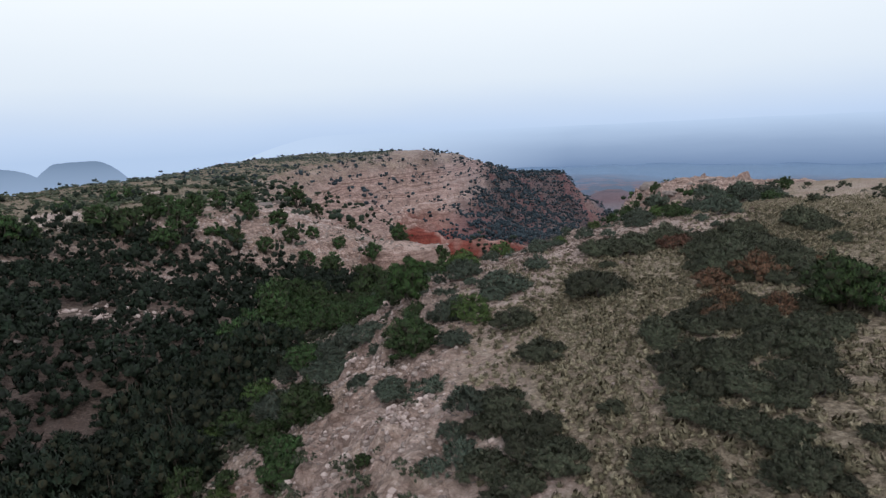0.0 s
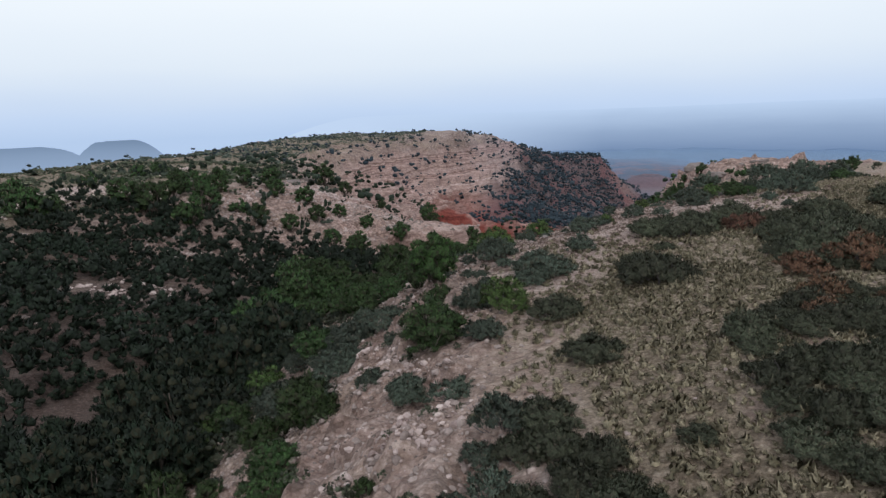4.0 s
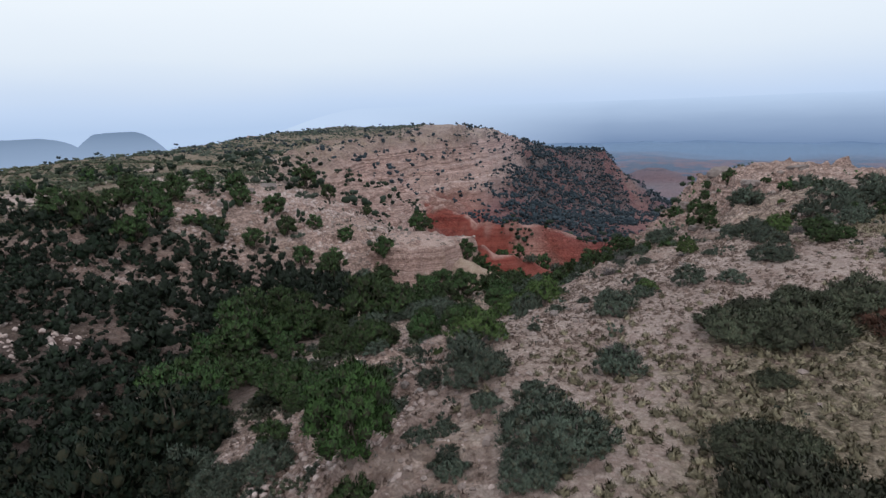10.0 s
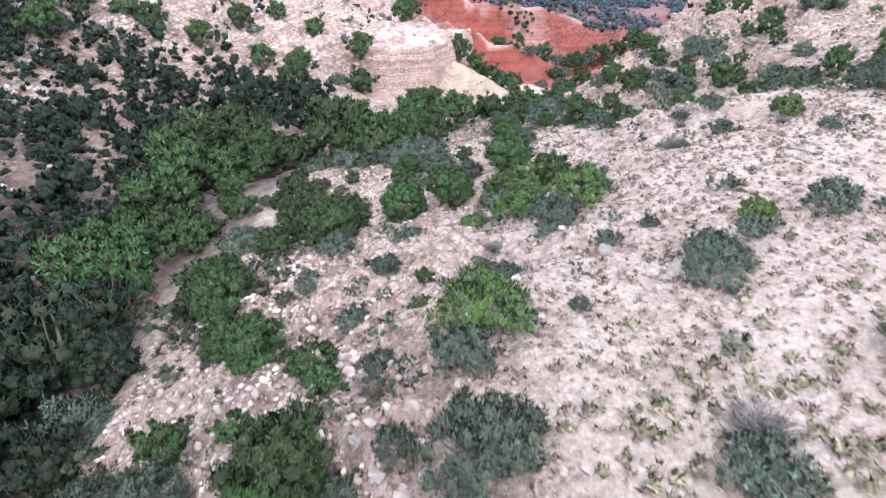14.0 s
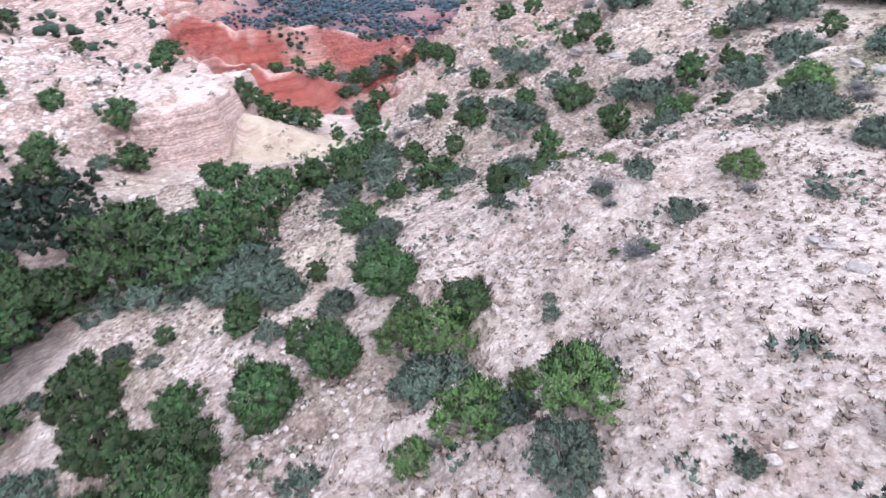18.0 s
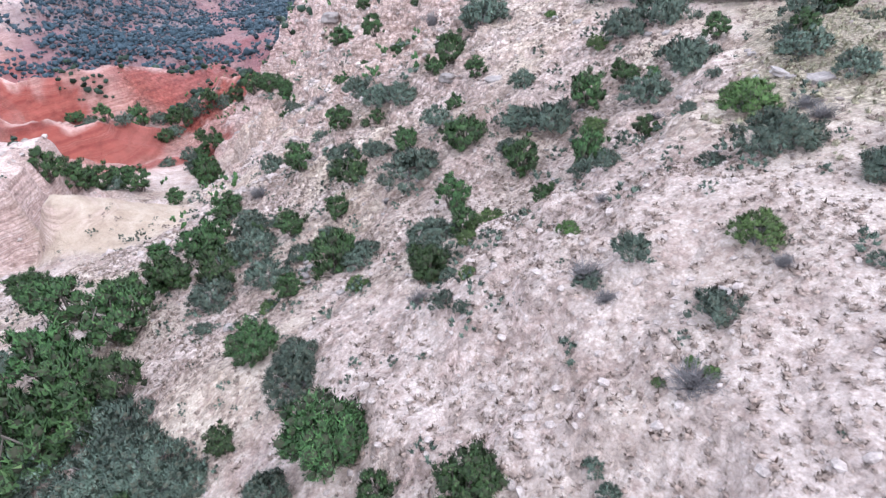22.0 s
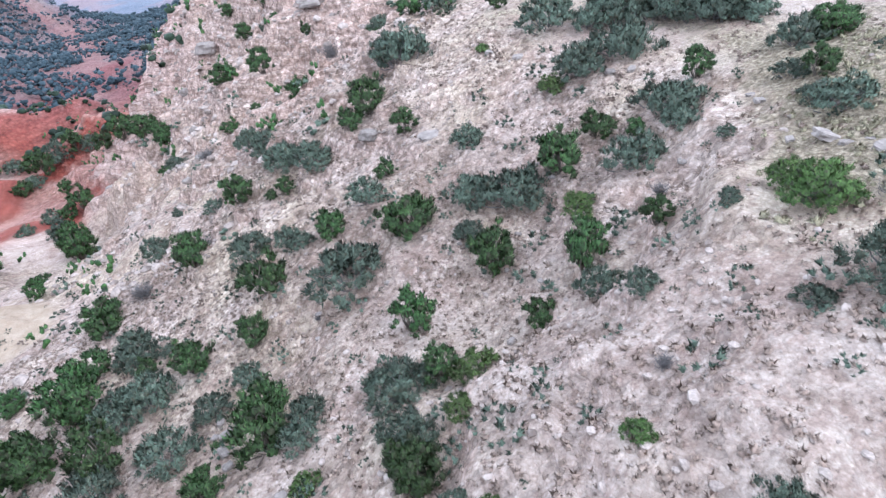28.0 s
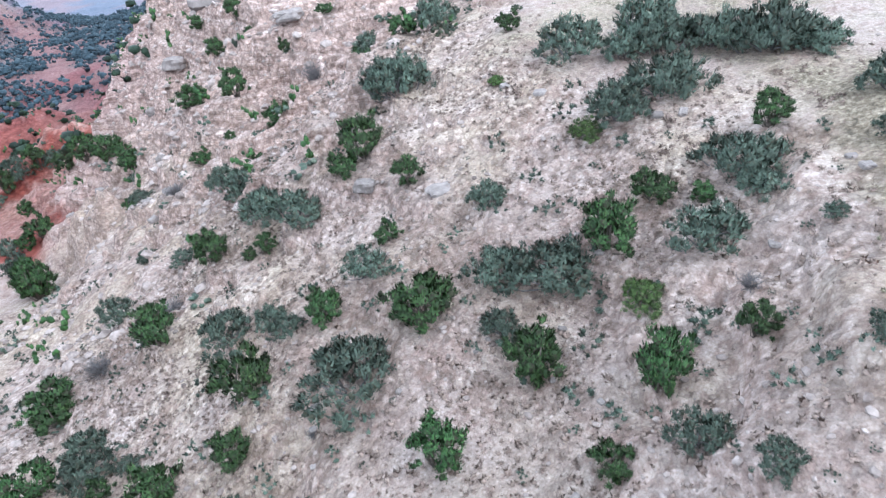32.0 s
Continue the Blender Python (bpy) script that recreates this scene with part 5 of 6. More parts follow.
scrub(12.1, 30.5, 1.1)
scrub(13.1, 30.0, 1.5)
scrub(16.0, 30.3, 1.4)
scrub(13.1, 31.1, 1.1)
rust_bush(14.0, 30.8, 0.9)
scrub(16.4, 30.9, 1.6)
scrub(12.4, 31.8, 1.2)
scrub(13.8, 32.2, 1.3)
scrub(16.6, 32.1, 1.0)
scrub(15.7, 32.6, 1.4)
rust_bush(12.4, 33.5, 0.8)
scrub(13.2, 33.9, 1.6)
scrub(15.9, 33.6, 1.3)
scrub(14.0, 34.8, 1.0)
scrub(15.4, 34.6, 1.3)
scrub(16.8, 34.8, 1.5)
scrub(15.0, 35.4, 1.0)
scrub(17.4, 35.4, 1.0)
rust_bush(13.4, 36.4, 0.9)
scrub(14.3, 36.3, 1.1)
scrub(16.0, 36.5, 1.1)
scrub(16.8, 36.2, 1.4)
scrub(15.0, 37.3, 0.9)
scrub(17.1, 37.3, 1.3)
scrub(14.8, 38.1, 1.5)
scrub(15.6, 38.0, 1.5)
scrub(16.8, 38.2, 0.9)
scrub(16.0, 38.7, 1.1)
juniper(-6.9, 23.4, 1.8)
juniper(-6.9, 20.3, 1.6)
scrub(-6.4, 28.3, 1.8)
scrub(-7.2, 27.1, 1.4)
juniper(-7.0, 23.4, 1.8)
scrub(-6.5, 28.2, 1.7)
scrub(-4.7, 24.3, 0.7)
scrub(-0.7, 24.2, 1.0)
scrub(-3.0, 22.0, 1.1)
scrub(-15.3, 39.6, 2.6)
juniper(-9.2, 32.1, 2.1)
scrub(-6.8, 28.4, 1.6)
scrub(-0.4, 24.6, 1.1)
scrub(-6.6, 33.3, 1.0)
scrub(2.8, 31.2, 1.0)
juniper(-55.6, 90.6, 4.8)
juniper(-59.5, 79.2, 4.9)
juniper(-60.7, 76.5, 4.3)
juniper(-65.8, 111.6, 2.9)
juniper(-67.8, 121.7, 2.6)
juniper(-55.1, 105.6, 3.5)
juniper(-44.9, 94.3, 4.6)
juniper(-46.1, 102.3, 4.1)
juniper(-48.5, 99.1, 3.7)
juniper(-39.2, 108.0, 3.5)
juniper(-32.9, 106.5, 3.4)
juniper(-37.4, 104.9, 2.9)
juniper(-40.8, 146.8, 4.9)
juniper(-34.9, 142.5, 3.2)
juniper(-37.3, 95.1, 3.1)
juniper(-21.9, 97.2, 3.1)
juniper(-15.2, 97.9, 3.3)
juniper(-17.0, 159.4, 4.5)
juniper(-22.7, 108.1, 2.4)
juniper(-25.4, 135.6, 2.2)
juniper(-32.1, 95.2, 2.9)
juniper(-27.5, 107.8, 2.4)
juniper(-29.5, 101.1, 2.8)
juniper(-40.8, 97.1, 2.8)
juniper(-68.7, 101.6, 2.7)
juniper(-52.2, 98.2, 3.6)
juniper(-50.8, 89.6, 4.5)
juniper(-45.2, 89.4, 4.4)
juniper(-25.6, 95.8, 2.9)
juniper(-43.8, 107.1, 2.9)

# shrubs and junipers on the lower nose and along the upper rim
juniper(-11.6, 71.9, 5.1)
juniper(-7.9, 67.4, 3.8)
scrub(-5.2, 63.3, 2.9)
scrub(-9.5, 67.2, 3.2)
scrub(31.7, 70.9, 2.2)
scrub(32.6, 69.6, 2.4)
scrub(33.2, 68.0, 2.6)
scrub(33.5, 66.2, 2.4)
scrub(33.4, 64.8, 2.0)
scrub(30.6, 72.0, 1.6)

# ---------------------------------------------------------------- woods, brush, grass and rubble


def scatter(seed, x0, x1, y0, y1, gap, keep):
    """Jittered places about gap apart; keep gives the share that stays, place by place."""
    rng = np.random.default_rng(seed)
    x, y = np.meshgrid(np.arange(x0, x1, gap), np.arange(y0, y1, gap))
    x, y = (x + rng.uniform(-0.5, 0.5, x.shape) * gap).ravel(), (y + rng.uniform(-0.5, 0.5, y.shape) * gap).ravel()
    stay = rng.random(len(x)) < keep(x, y)
    return x[stay], y[stay], rng


def tilt_of(x, y, d=1.2):
    return np.hypot((base_height(x + d, y) - base_height(x - d, y)), (base_height(x, y + d) - base_height(x, y - d))) / (2 * d)


def joined(models, x, y, wide, tall, rng, sink=0.0):
    """Many copies of small models set on the ground, as arrays of corners, faces and, for foliage, soft normals."""
    z, vs, fs, ns, start = height(x, y) - sink, [], [], [], 0
    which, turn = rng.integers(0, len(models), len(x)), rng.uniform(0, 6.28, len(x))
    for k, (v, f, *soft) in enumerate(models):
        at = np.flatnonzero(which == k)
        c, s = np.cos(turn[at])[:, None], np.sin(turn[at])[:, None]
        px = (v[None, :, 0] * c - v[None, :, 1] * s) * wide[at][:, None] + x[at][:, None]
        py = (v[None, :, 0] * s + v[None, :, 1] * c) * wide[at][:, None] + y[at][:, None]
        pz = v[None, :, 2] * tall[at][:, None] + z[at][:, None]
        vs.append(np.stack([px, py, pz], -1).reshape(-1, 3))
        fs.append((f[None] + (start + np.arange(len(at)) * len(v))[:, None, None]).reshape(-1, f.shape[1]))
        start += len(at) * len(v)
        for n in soft:
            ns.append(np.stack([n[None, :, 0] * c - n[None, :, 1] * s, n[None, :, 0] * s + n[None, :, 1] * c, n[None, :, 2] + 0 * c], -1).reshape(-1, 3))
    return (np.concatenate(vs), np.concatenate(fs), np.concatenate(ns)) if ns else (np.concatenate(vs), np.concatenate(fs))


def bushes(form, seed, tall, count, lobes, size, upright, core=0.9):
    rng = np.random.default_rng(seed)
    return tufts(rng, *form(rng, tall, lobes), count, size, upright, core)


WOOD_NEAR = [bushes(juniper_form, 100 + k, (0.8, 1.0, 0.9, 0.7)[k], 420, 26, 0.085, 0.8, 0.85) for k in range(4)]
WOOD_MID = [bushes(juniper_form, 110 + k, (0.8, 1.0, 0.7, 0.9)[k], 80, 10, 0.12, 0.7, 1.25) for k in range(4)]
WOOD_FAR = [bushes(juniper_form, 120 + k, (0.7, 0.9, 0.6)[k], 18, 5, 0.18, 0.6, 1.7) for k in range(3)]
BRUSH_NEAR = [bushes(scrub_form, 125 + k, (0.45, 0.55, 0.5)[k], 420, 26, 0.08, 0.35, 0.85) for k in range(3)]
BRUSH_MID = [bushes(scrub_form, 130 + k, (0.4, 0.5, 0.45)[k], 70, 10, 0.12, 0.35, 1.3) for k in range(3)]


def stuff(name, label, category, mesh_arrays, mat):
    verts, faces, *soft = mesh_arrays
    tagged(new(name, solid(name, verts, faces, mat, bool(soft), *soft)), label, category, kind="stuff")


def in_draw(x, y):
    """Where the junipers close up in the western draw, with bare patches left between."""
    z = base_height(x, y)
    bank = -9.5 - 6.0 * step(y, 26, 42) + 1.2 * wave(x, y, 6)
    upper = np.interp(x, (-75, -65, -56, -50, -40, -30, -20, -12), (80, 92, 106, 96, 90, 88, 97, 92)) + 3 * wave(x, y, 7)
    thick = step(-z, 11.2, 12.8) * step(bank - x, 0, 2.0) * (1 - step(-x, 58, 68)) * (1 - step(y - upper, -4, 3)) * step(y, -45, -30)
    bare = np.maximum.reduce([np.exp(-(((x - bx) / rx) ** 2 + ((y - by) / ry) ** 2)) for bx, by, rx, ry in BARE])
    return thick * (1 - step(bare, 0.35, 0.6))


BARE = [(-24, 22, 3, 2), (-39, 57, 6, 3.2), (-27, 36, 4.5, 3), (-34, 61.5, 4, 2), (-41.6, 79, 2.6, 2.6), (-15.6, 52.5, 1.6, 7), (-11, 47, 2, 5), (-58, 94, 5, 3), (-47, 66, 3, 1.6)]
wx, wy, wr = scatter(201, -60, -6, -45, 95, 1.85, lambda x, y: 0.95 * in_draw(x, y))
ww = 1.3 + 2.9 * wr.random(len(wx)) ** 1.3
near = (wx > -24) & (wy > 12) & (wy < 78)
shrubby = near & (np.arange(len(wx)) % 3 == 1)
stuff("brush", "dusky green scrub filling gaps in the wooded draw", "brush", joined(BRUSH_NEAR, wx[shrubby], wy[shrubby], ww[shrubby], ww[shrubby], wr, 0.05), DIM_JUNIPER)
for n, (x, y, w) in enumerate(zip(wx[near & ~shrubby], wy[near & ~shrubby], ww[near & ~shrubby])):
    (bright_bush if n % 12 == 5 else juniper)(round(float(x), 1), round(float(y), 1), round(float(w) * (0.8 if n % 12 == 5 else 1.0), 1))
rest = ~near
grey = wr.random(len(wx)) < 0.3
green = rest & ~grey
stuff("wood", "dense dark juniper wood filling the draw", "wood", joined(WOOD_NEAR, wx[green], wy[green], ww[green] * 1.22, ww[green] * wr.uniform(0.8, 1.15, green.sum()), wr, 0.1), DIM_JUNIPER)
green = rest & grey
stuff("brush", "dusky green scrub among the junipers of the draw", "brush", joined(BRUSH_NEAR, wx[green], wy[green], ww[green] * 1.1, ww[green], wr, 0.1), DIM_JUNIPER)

# brush on the western slope and spur
bx, by, br = scatter(202, -80, -6, 50, 140, 2.4, lambda x, y: (0.6 - 0.35 * step(y, 100, 125)) * (0.12 + 0.6 * np.maximum(step(wave(x, y, 11) + 0.5 * wave(x, y, 5), -0.05, 0.5), 0.7 * step(-x, 32, 42) * (1 - step(y, 96, 112)))) * (1 - step(-base_height(x, y), 24, 27)) * (1 - 0.8 * in_draw(x, y)) * (1 - (np.abs(x + 9) < 6) * (np.abs(y - 108) < 13)) * step(-x - 0.3 * (84 - y), 6, 9) * step(-x - 1.2 * np.clip(84 - y, 0, 40), 8, 14))
bw = 0.9 + 3.4 * br.random(len(bx)) ** 1.6
half = br.random(len(bx)) < 0.55
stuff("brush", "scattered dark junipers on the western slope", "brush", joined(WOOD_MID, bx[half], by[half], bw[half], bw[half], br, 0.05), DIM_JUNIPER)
stuff("brush", "scattered grey-green scrub on the western slope", "brush", joined(BRUSH_MID, bx[~half], by[~half], bw[~half] * 1.2, bw[~half], br, 0.05), SCRUB)
tx, ty, tr = scatter(203, -135, -42, -30, 440, 2.2, lambda x, y: 0.95 * step(base_height(x, y), -15.5, -13) * step(-tilt_of(x, y), -0.5, -0.2) * (0.35 + 0.65 * step(wave(x, y, 18), -0.45, 0.3)) * (1 - in_draw(x, y)))
tw = 0.9 + 3.0 * tr.random(len(tx)) ** 1.5
near = ty < 170
half = tr.random(len(tx)) < 0.11
for pick, models, leaf, label in ((near & half, WOOD_MID, DIM_JUNIPER, "low dark junipers over the western spur"), (near & ~half, BRUSH_MID, OLIVE, "olive scrub covering the western spur")):
    stuff("brush", label, "brush", joined(models, tx[pick], ty[pick], tw[pick] * 1.3, tw[pick] * (0.8 if leaf is DIM_JUNIPER else 0.62), tr, 0.1), leaf)
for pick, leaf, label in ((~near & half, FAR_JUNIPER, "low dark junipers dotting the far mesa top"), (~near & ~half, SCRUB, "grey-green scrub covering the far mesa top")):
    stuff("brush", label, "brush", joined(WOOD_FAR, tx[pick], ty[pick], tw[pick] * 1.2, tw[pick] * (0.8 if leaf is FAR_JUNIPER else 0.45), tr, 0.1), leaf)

# junipers on the cliffs of the mesa and the dark wooded slope beyond


def on_mesa(x, y):
    z = base_height(x, y)
    gully = step(14 - np.abs(x - np.interp(y, (235, 326, 480), (58, 75, 104)) + 9 * wave(x + 9, y, 26) + 5 * wave(x, y, 13)), 4, 9)
    dark = shaded_at(x, y) * (1 - 0.85 * gully) * (1 - 0.6 * step(wave(x + 9, y, 26) + 0.6 * wave(x, y, 9), 0.3, 0.55))
    lower = 0.6 * step(x, -6, 4) * step(y, 192, 206) * (1 - step(y, 236, 256)) * step(wave(x * 0.7 + 0.5 * y, y * 0.6, 9) + 0.3 * wave(x, y, 4), 0.1, 0.35)
    open_slope = 0.16 * (1 - step(-z, 33, 36) * (1 - step(y, 240, 300))) * (0.4 + 0.6 * step(wave(x, y, 22), 0, 0.5))
    return np.clip(np.maximum(lower, np.maximum(dark * (0.36 + 0.62 * step(wave(x * 0.5 + y * 0.6, y * 0.35 - x * 0.5, 9) + 0.5 * wave(x, y, 7), -0.3, 0.1)), open_slope)), 0, 1) * step(-z, 10.8, 12.5)


mx, my, mr = scatter(204, -75, 178, 138, 600, 2.1, on_mesa)
mw = 1.4 + 4.8 * mr.random(len(mx)) ** 1.3
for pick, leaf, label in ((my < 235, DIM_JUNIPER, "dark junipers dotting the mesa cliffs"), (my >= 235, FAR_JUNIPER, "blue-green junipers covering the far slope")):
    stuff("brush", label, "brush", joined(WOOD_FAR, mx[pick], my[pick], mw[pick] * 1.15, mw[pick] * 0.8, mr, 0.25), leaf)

# shrubs in the red draw and along the eastern wall
rx, ry, rr = scatter(205, -4, 46, 84, 250, 2.6, lambda x, y: 0.8 * np.maximum(0.5 * np.exp(-(((x - (6 + 0.17 * (y - 100))) / 3.2) ** 2)) * step(wave(x, y, 12), 0.0, 0.3) * (1 - step(y, 130, 150)), 0.42 * step(x - 0.10 * (y - 100), 14, 19) * (1 - step(tilt_of(x, y), 1.1, 1.6))))
rw = rr.uniform(0.6, 2.0, len(rx))
half = rr.random(len(rx)) < 0.6
stuff("brush", "small junipers along the red draw and its wall", "brush", joined(WOOD_MID, rx[half], ry[half], rw[half], rw[half] * 1.1, rr, 0.05), JUNIPER)
stuff("brush", "grey-green scrub along the red draw and its wall", "brush", joined(BRUSH_MID, rx[~half], ry[~half], rw[~half] * 1.2, rw[~half], rr, 0.05), SCRUB)

# shrubs over the eastern bench, away from those set singly
taken = np.array([(o.location.x, o.location.y) for o in scene.objects if o.parent is None and o.name.split(".")[0] in ("juniper", "shrub", "bush", "dead_bush")])
ex, ey, er = scatter(206, 11, 46, 4, 96, 3.6, lambda x, y: 0.42 * step(base_height(x, y), -11.5, -8.5) * (0.4 + 0.6 * step(wave(x, y, 13), -0.3, 0.3)))
clear = np.array([np.hypot(*(taken - (x, y)).T).min() > 2.6 for x, y in zip(ex, ey)])
ex, ey = ex[clear], ey[clear]
outer = (ex > 24) | (ey < 12)
ew = er.uniform(0.8, 2.0, len(ex))
stuff("brush", "grey-green scrub over the outer bench", "brush", joined(BRUSH_NEAR, ex[outer], ey[outer], ew[outer] * 1.1, ew[outer], er, 0.05), OLIVE)
for n, (x, y, w) in enumerate(zip(ex[~outer], ey[~outer], ew[~outer])):
    w = float(w) * (0.6 if n % 9 == 1 else 1.0)
    (juniper if n % 9 == 1 else scrub)(round(float(x), 1), round(float(y), 1), round(w, 1))


# low scrub on the broken bank west of the nose
hx, hy, hr = scatter(211, -14, 1, 10, 64, 1.6, lambda x, y: (0.66 + 0.2 * (y < 42)) * (0.4 + 0.6 * step(wave(x, y, 5), -0.2, 0.3)))
clear = np.array([np.hypot(*(taken - (x, y)).T).min() > 1.8 for x, y in zip(hx, hy)])
for n, (x, y) in enumerate(zip(hx[clear], hy[clear])):
    w = float(hr.uniform(0.5, 1.6)) * (1.35 if y < 42 else 1.0)
    (bright_bush if n % 6 == 2 else juniper if n % 6 == 4 else scrub)(round(float(x), 1), round(float(y), 1), round(w, 1))


# junipers and scrub crowding the foot of the bank
taken = np.array([(o.location.x, o.location.y) for o in scene.objects if o.parent is None and o.name.split(".")[0] in ("juniper", "shrub", "bush", "dead_bush")])
jx, jy, jr = scatter(218, -16, -5.5, 17, 50, 1.35, lambda x, y: 0.85 * step(-x, 6.0, 7.4) * (0.35 + 0.65 * step(wave(x, y, 4), -0.35, 0.2)))
clear = np.array([np.hypot(*(taken - (x, y)).T).min() > 1.1 for x, y in zip(jx, jy)])
jx, jy = jx[clear], jy[clear]
jw, lone = jr.uniform(0.8, 1.9, len(jx)), np.arange(len(jx)) % 5 == 1
for x, y, w in zip(jx[lone], jy[lone], jw[lone]):
    juniper(round(float(x), 1), round(float(y), 1), round(float(w), 1))
stuff("brush", "dark olive scrub crowding the foot of the bank", "brush", joined(BRUSH_NEAR, jx[~lone], jy[~lone], jw[~lone] * 1.15, jw[~lone], jr, 0.05), OLIVE)


# small grey weeds over the eastern slope
WEEDS = [bushes(scrub_form, 140 + k, (0.5, 0.7, 0.6)[k], 130, 9, 0.13, 0.5, 0.7) for k in range(3)]
ux, uy, ur = scatter(213, -8, 44, 32, 108, 1.0, lambda x, y: 0.5 * (1 - 0.6 * grassy_at(x, y)) * (0.3 + 0.7 * step(tilt_of(x, y), 0.06, 0.3)) * (0.25 + 0.75 * step(wave(x, y, 8), -0.3, 0.4)))
uw = 0.25 + 0.85 * ur.random(len(ux)) ** 2
WEED = [solid("foliage", v, f, SCRUB, True, n) for v, f, n in WEEDS]
single = np.flatnonzero((uw > 0.42) & (ux > -3) & (ux < 20) & (uy > 38) & (uy < 76))[:260]
for k in single:
    plant("weed", "small grey-green weed growing between stones", "weed", "weeds on the slope", [WEED[int(ur.integers(0, 3))]], float(ux[k]), float(uy[k]), float(uw[k]))
rest = np.setdiff1d(np.arange(len(ux)), single)
ux, uy, uw = ux[rest], uy[rest], uw[rest]
half = ur.random(len(ux)) < 0.3
stuff("brush", "low grey-green weeds between the stones", "brush", joined(WEEDS, ux[~half], uy[~half], uw[~half], uw[~half], ur, 0.02), SCRUB)
stuff("brush", "withered brown weeds between the stones", "brush", joined(WEEDS, ux[half], uy[half], uw[half] * 0.9, uw[half] * 0.8, ur, 0.02), BROWNGRASS)


def tuft_model(seed, blades, flat):
    """A low tuft of grass one metre wide: a crowded crown with blades leaning out of it."""
    rng = np.random.default_rng(seed)
    return tufts(rng, np.array([[0, 0, 0.1 * flat]]), np.array([[0.33, 0.33, 0.5 * flat]]), blades, 0.30, 0.4, 0.72, 0.5)


CLUMPS = [tuft_model(155 + k, 26, (0.55, 0.42, 0.68)[k]) for k in range(3)]
TUFTS = [tuft_model(150 + k, 38, (0.75, 0.6, 0.9)[k]) for k in range(3)]
gx_, gy_, gr = scatter(207, -4, 36, 4, 60, 0.27, lambda x, y: 0.8 * step(y + 2 * wave(x, y, 5), 3, 9) * (1 - step(x + 3 * wave(x, y, 6), 26, 36)) * grassy_at(x, y) * (0.5 + 0.5 * step(wave(x, y, 2.2), -0.3, 0.3)))
gw = 0.18 + 0.30 * gr.random(len(gx_)) ** 1.6
stuff("grass", "dry straw-coloured bunch grass on the bench", "grass", joined(TUFTS, gx_, gy_, gw, gw * 0.85, gr), STRAW)
bx_, by_, gb = scatter(217, -3, 30, 4, 46, 0.36, lambda x, y: 0.9 * step(y + 2 * wave(x, y, 5), 3, 9) * (1 - step(x + 3 * wave(x, y, 6), 19, 29)) * grassy_at(x, y) * (0.35 + 0.65 * step(wave(x, y, 3.2), -0.4, 0.3)))
gw = 0.24 + 0.30 * gb.random(len(bx_)) ** 1.5
stuff("grass", "dark olive-brown bunch grass between straw tufts", "grass", joined(TUFTS, bx_, by_, gw, gw * 0.8, gb), BUNCH)
sx_, sy_, sr = scatter(208, -12, 34, 28, 92, 0.25, lambda x, y: 0.95 * (1 - grassy_at(x, y)) * (0.35 + 0.65 * step(wave(x, y, 4.5) + 0.5 * wave(x, y, 1.4), -0.5, 0.3)) * (1 - step(tilt_of(x, y), 0.9, 1.4)))
sw = 0.10 + 0.24 * sr.random(len(sx_)) ** 2.0
stuff("grass", "sparse brown grass tufts on the bare slope", "grass", joined(CLUMPS, sx_, sy_, sw * 1.25, sw, sr, 0.01), BROWNGRASS)


def boulder_model(seed, flat):
    """A weathered block: bevelled, chipped and split along its bedding."""
    rng = np.random.default_rng(seed)
    bm = bmesh.new()
    bmesh.ops.create_cube(bm, size=1.0)
    bmesh.ops.bevel(bm, geom=list(bm.edges), offset=0.16, segments=1, affect="EDGES")
    bmesh.ops.subdivide_edges(bm, edges=list(bm.edges), cuts=2, use_grid_fill=True)
    for v in bm.verts:
        p = v.co * 2.3
        n = noise.noise(p + Vector((seed, 0, 0))) * 0.17 + noise.noise(p * 2.7) * 0.07
        v.co += v.co.normalized() * n
        v.co.z *= flat
    bmesh.ops.triangulate(bm, faces=list(bm.faces))
    v, f = np.array([v.co for v in bm.verts]), np.array([[w.index for w in p.verts] for p in bm.faces])
    bm.free()
    return solid("boulder", v, f, SLAB)


BOULDERS = [boulder_model(170 + k, (0.62, 0.5, 0.75, 0.42, 0.3)[k]) for k in range(5)]


def boulder(x, y, wide, kind=None):
    k = int(PICK.integers(0, 5)) if kind is None else kind
    ob = new("boulder" if k < 3 else "flat_rock", BOULDERS[k])
    z = float(height(x, y)) + wide * (0.06, 0.03, 0.08, 0.0, -0.01)[k]
    ob.matrix_world = Matrix.LocRotScale((x, y, z), Euler((PICK.normal(0, 0.12), PICK.normal(0, 0.12), PICK.uniform(0, 6.28))), (wide, wide * PICK.uniform(0.6, 1.0), wide))
    if k < 3:
        tagged(ob, "rough pale caliche boulder lodged on the slope", "boulder", "boulders")
    else:
        tagged(ob, "flat weathered pale caprock slab lying on soil", "rock", "flat rocks")


boulder(-1.8, 35.3, 0.23, 1)
boulder(-2.4, 36.2, 0.28, 2)
boulder(-7.7, 38.6, 0.46, 2)
boulder(-8.9, 39.3, 0.36, 0)
boulder(5.0, 41.8, 0.27, 1)
boulder(3.0, 42.6, 0.35, 2)
boulder(3.6, 42.8, 0.25, 0)
boulder(4.4, 42.9, 0.27, 1)
boulder(9.5, 46.8, 0.40, 3)
boulder(9.8, 47.9, 0.42, 4)
boulder(9.8, 48.2, 0.41, 4)
boulder(9.3, 52.0, 0.37, 2)
boulder(20.9, 56.3, 0.76, 3)
boulder(21.5, 56.9, 0.26, 4)
boulder(21.1, 57.4, 0.37, 3)
boulder(21.5, 57.9, 0.94, 4)
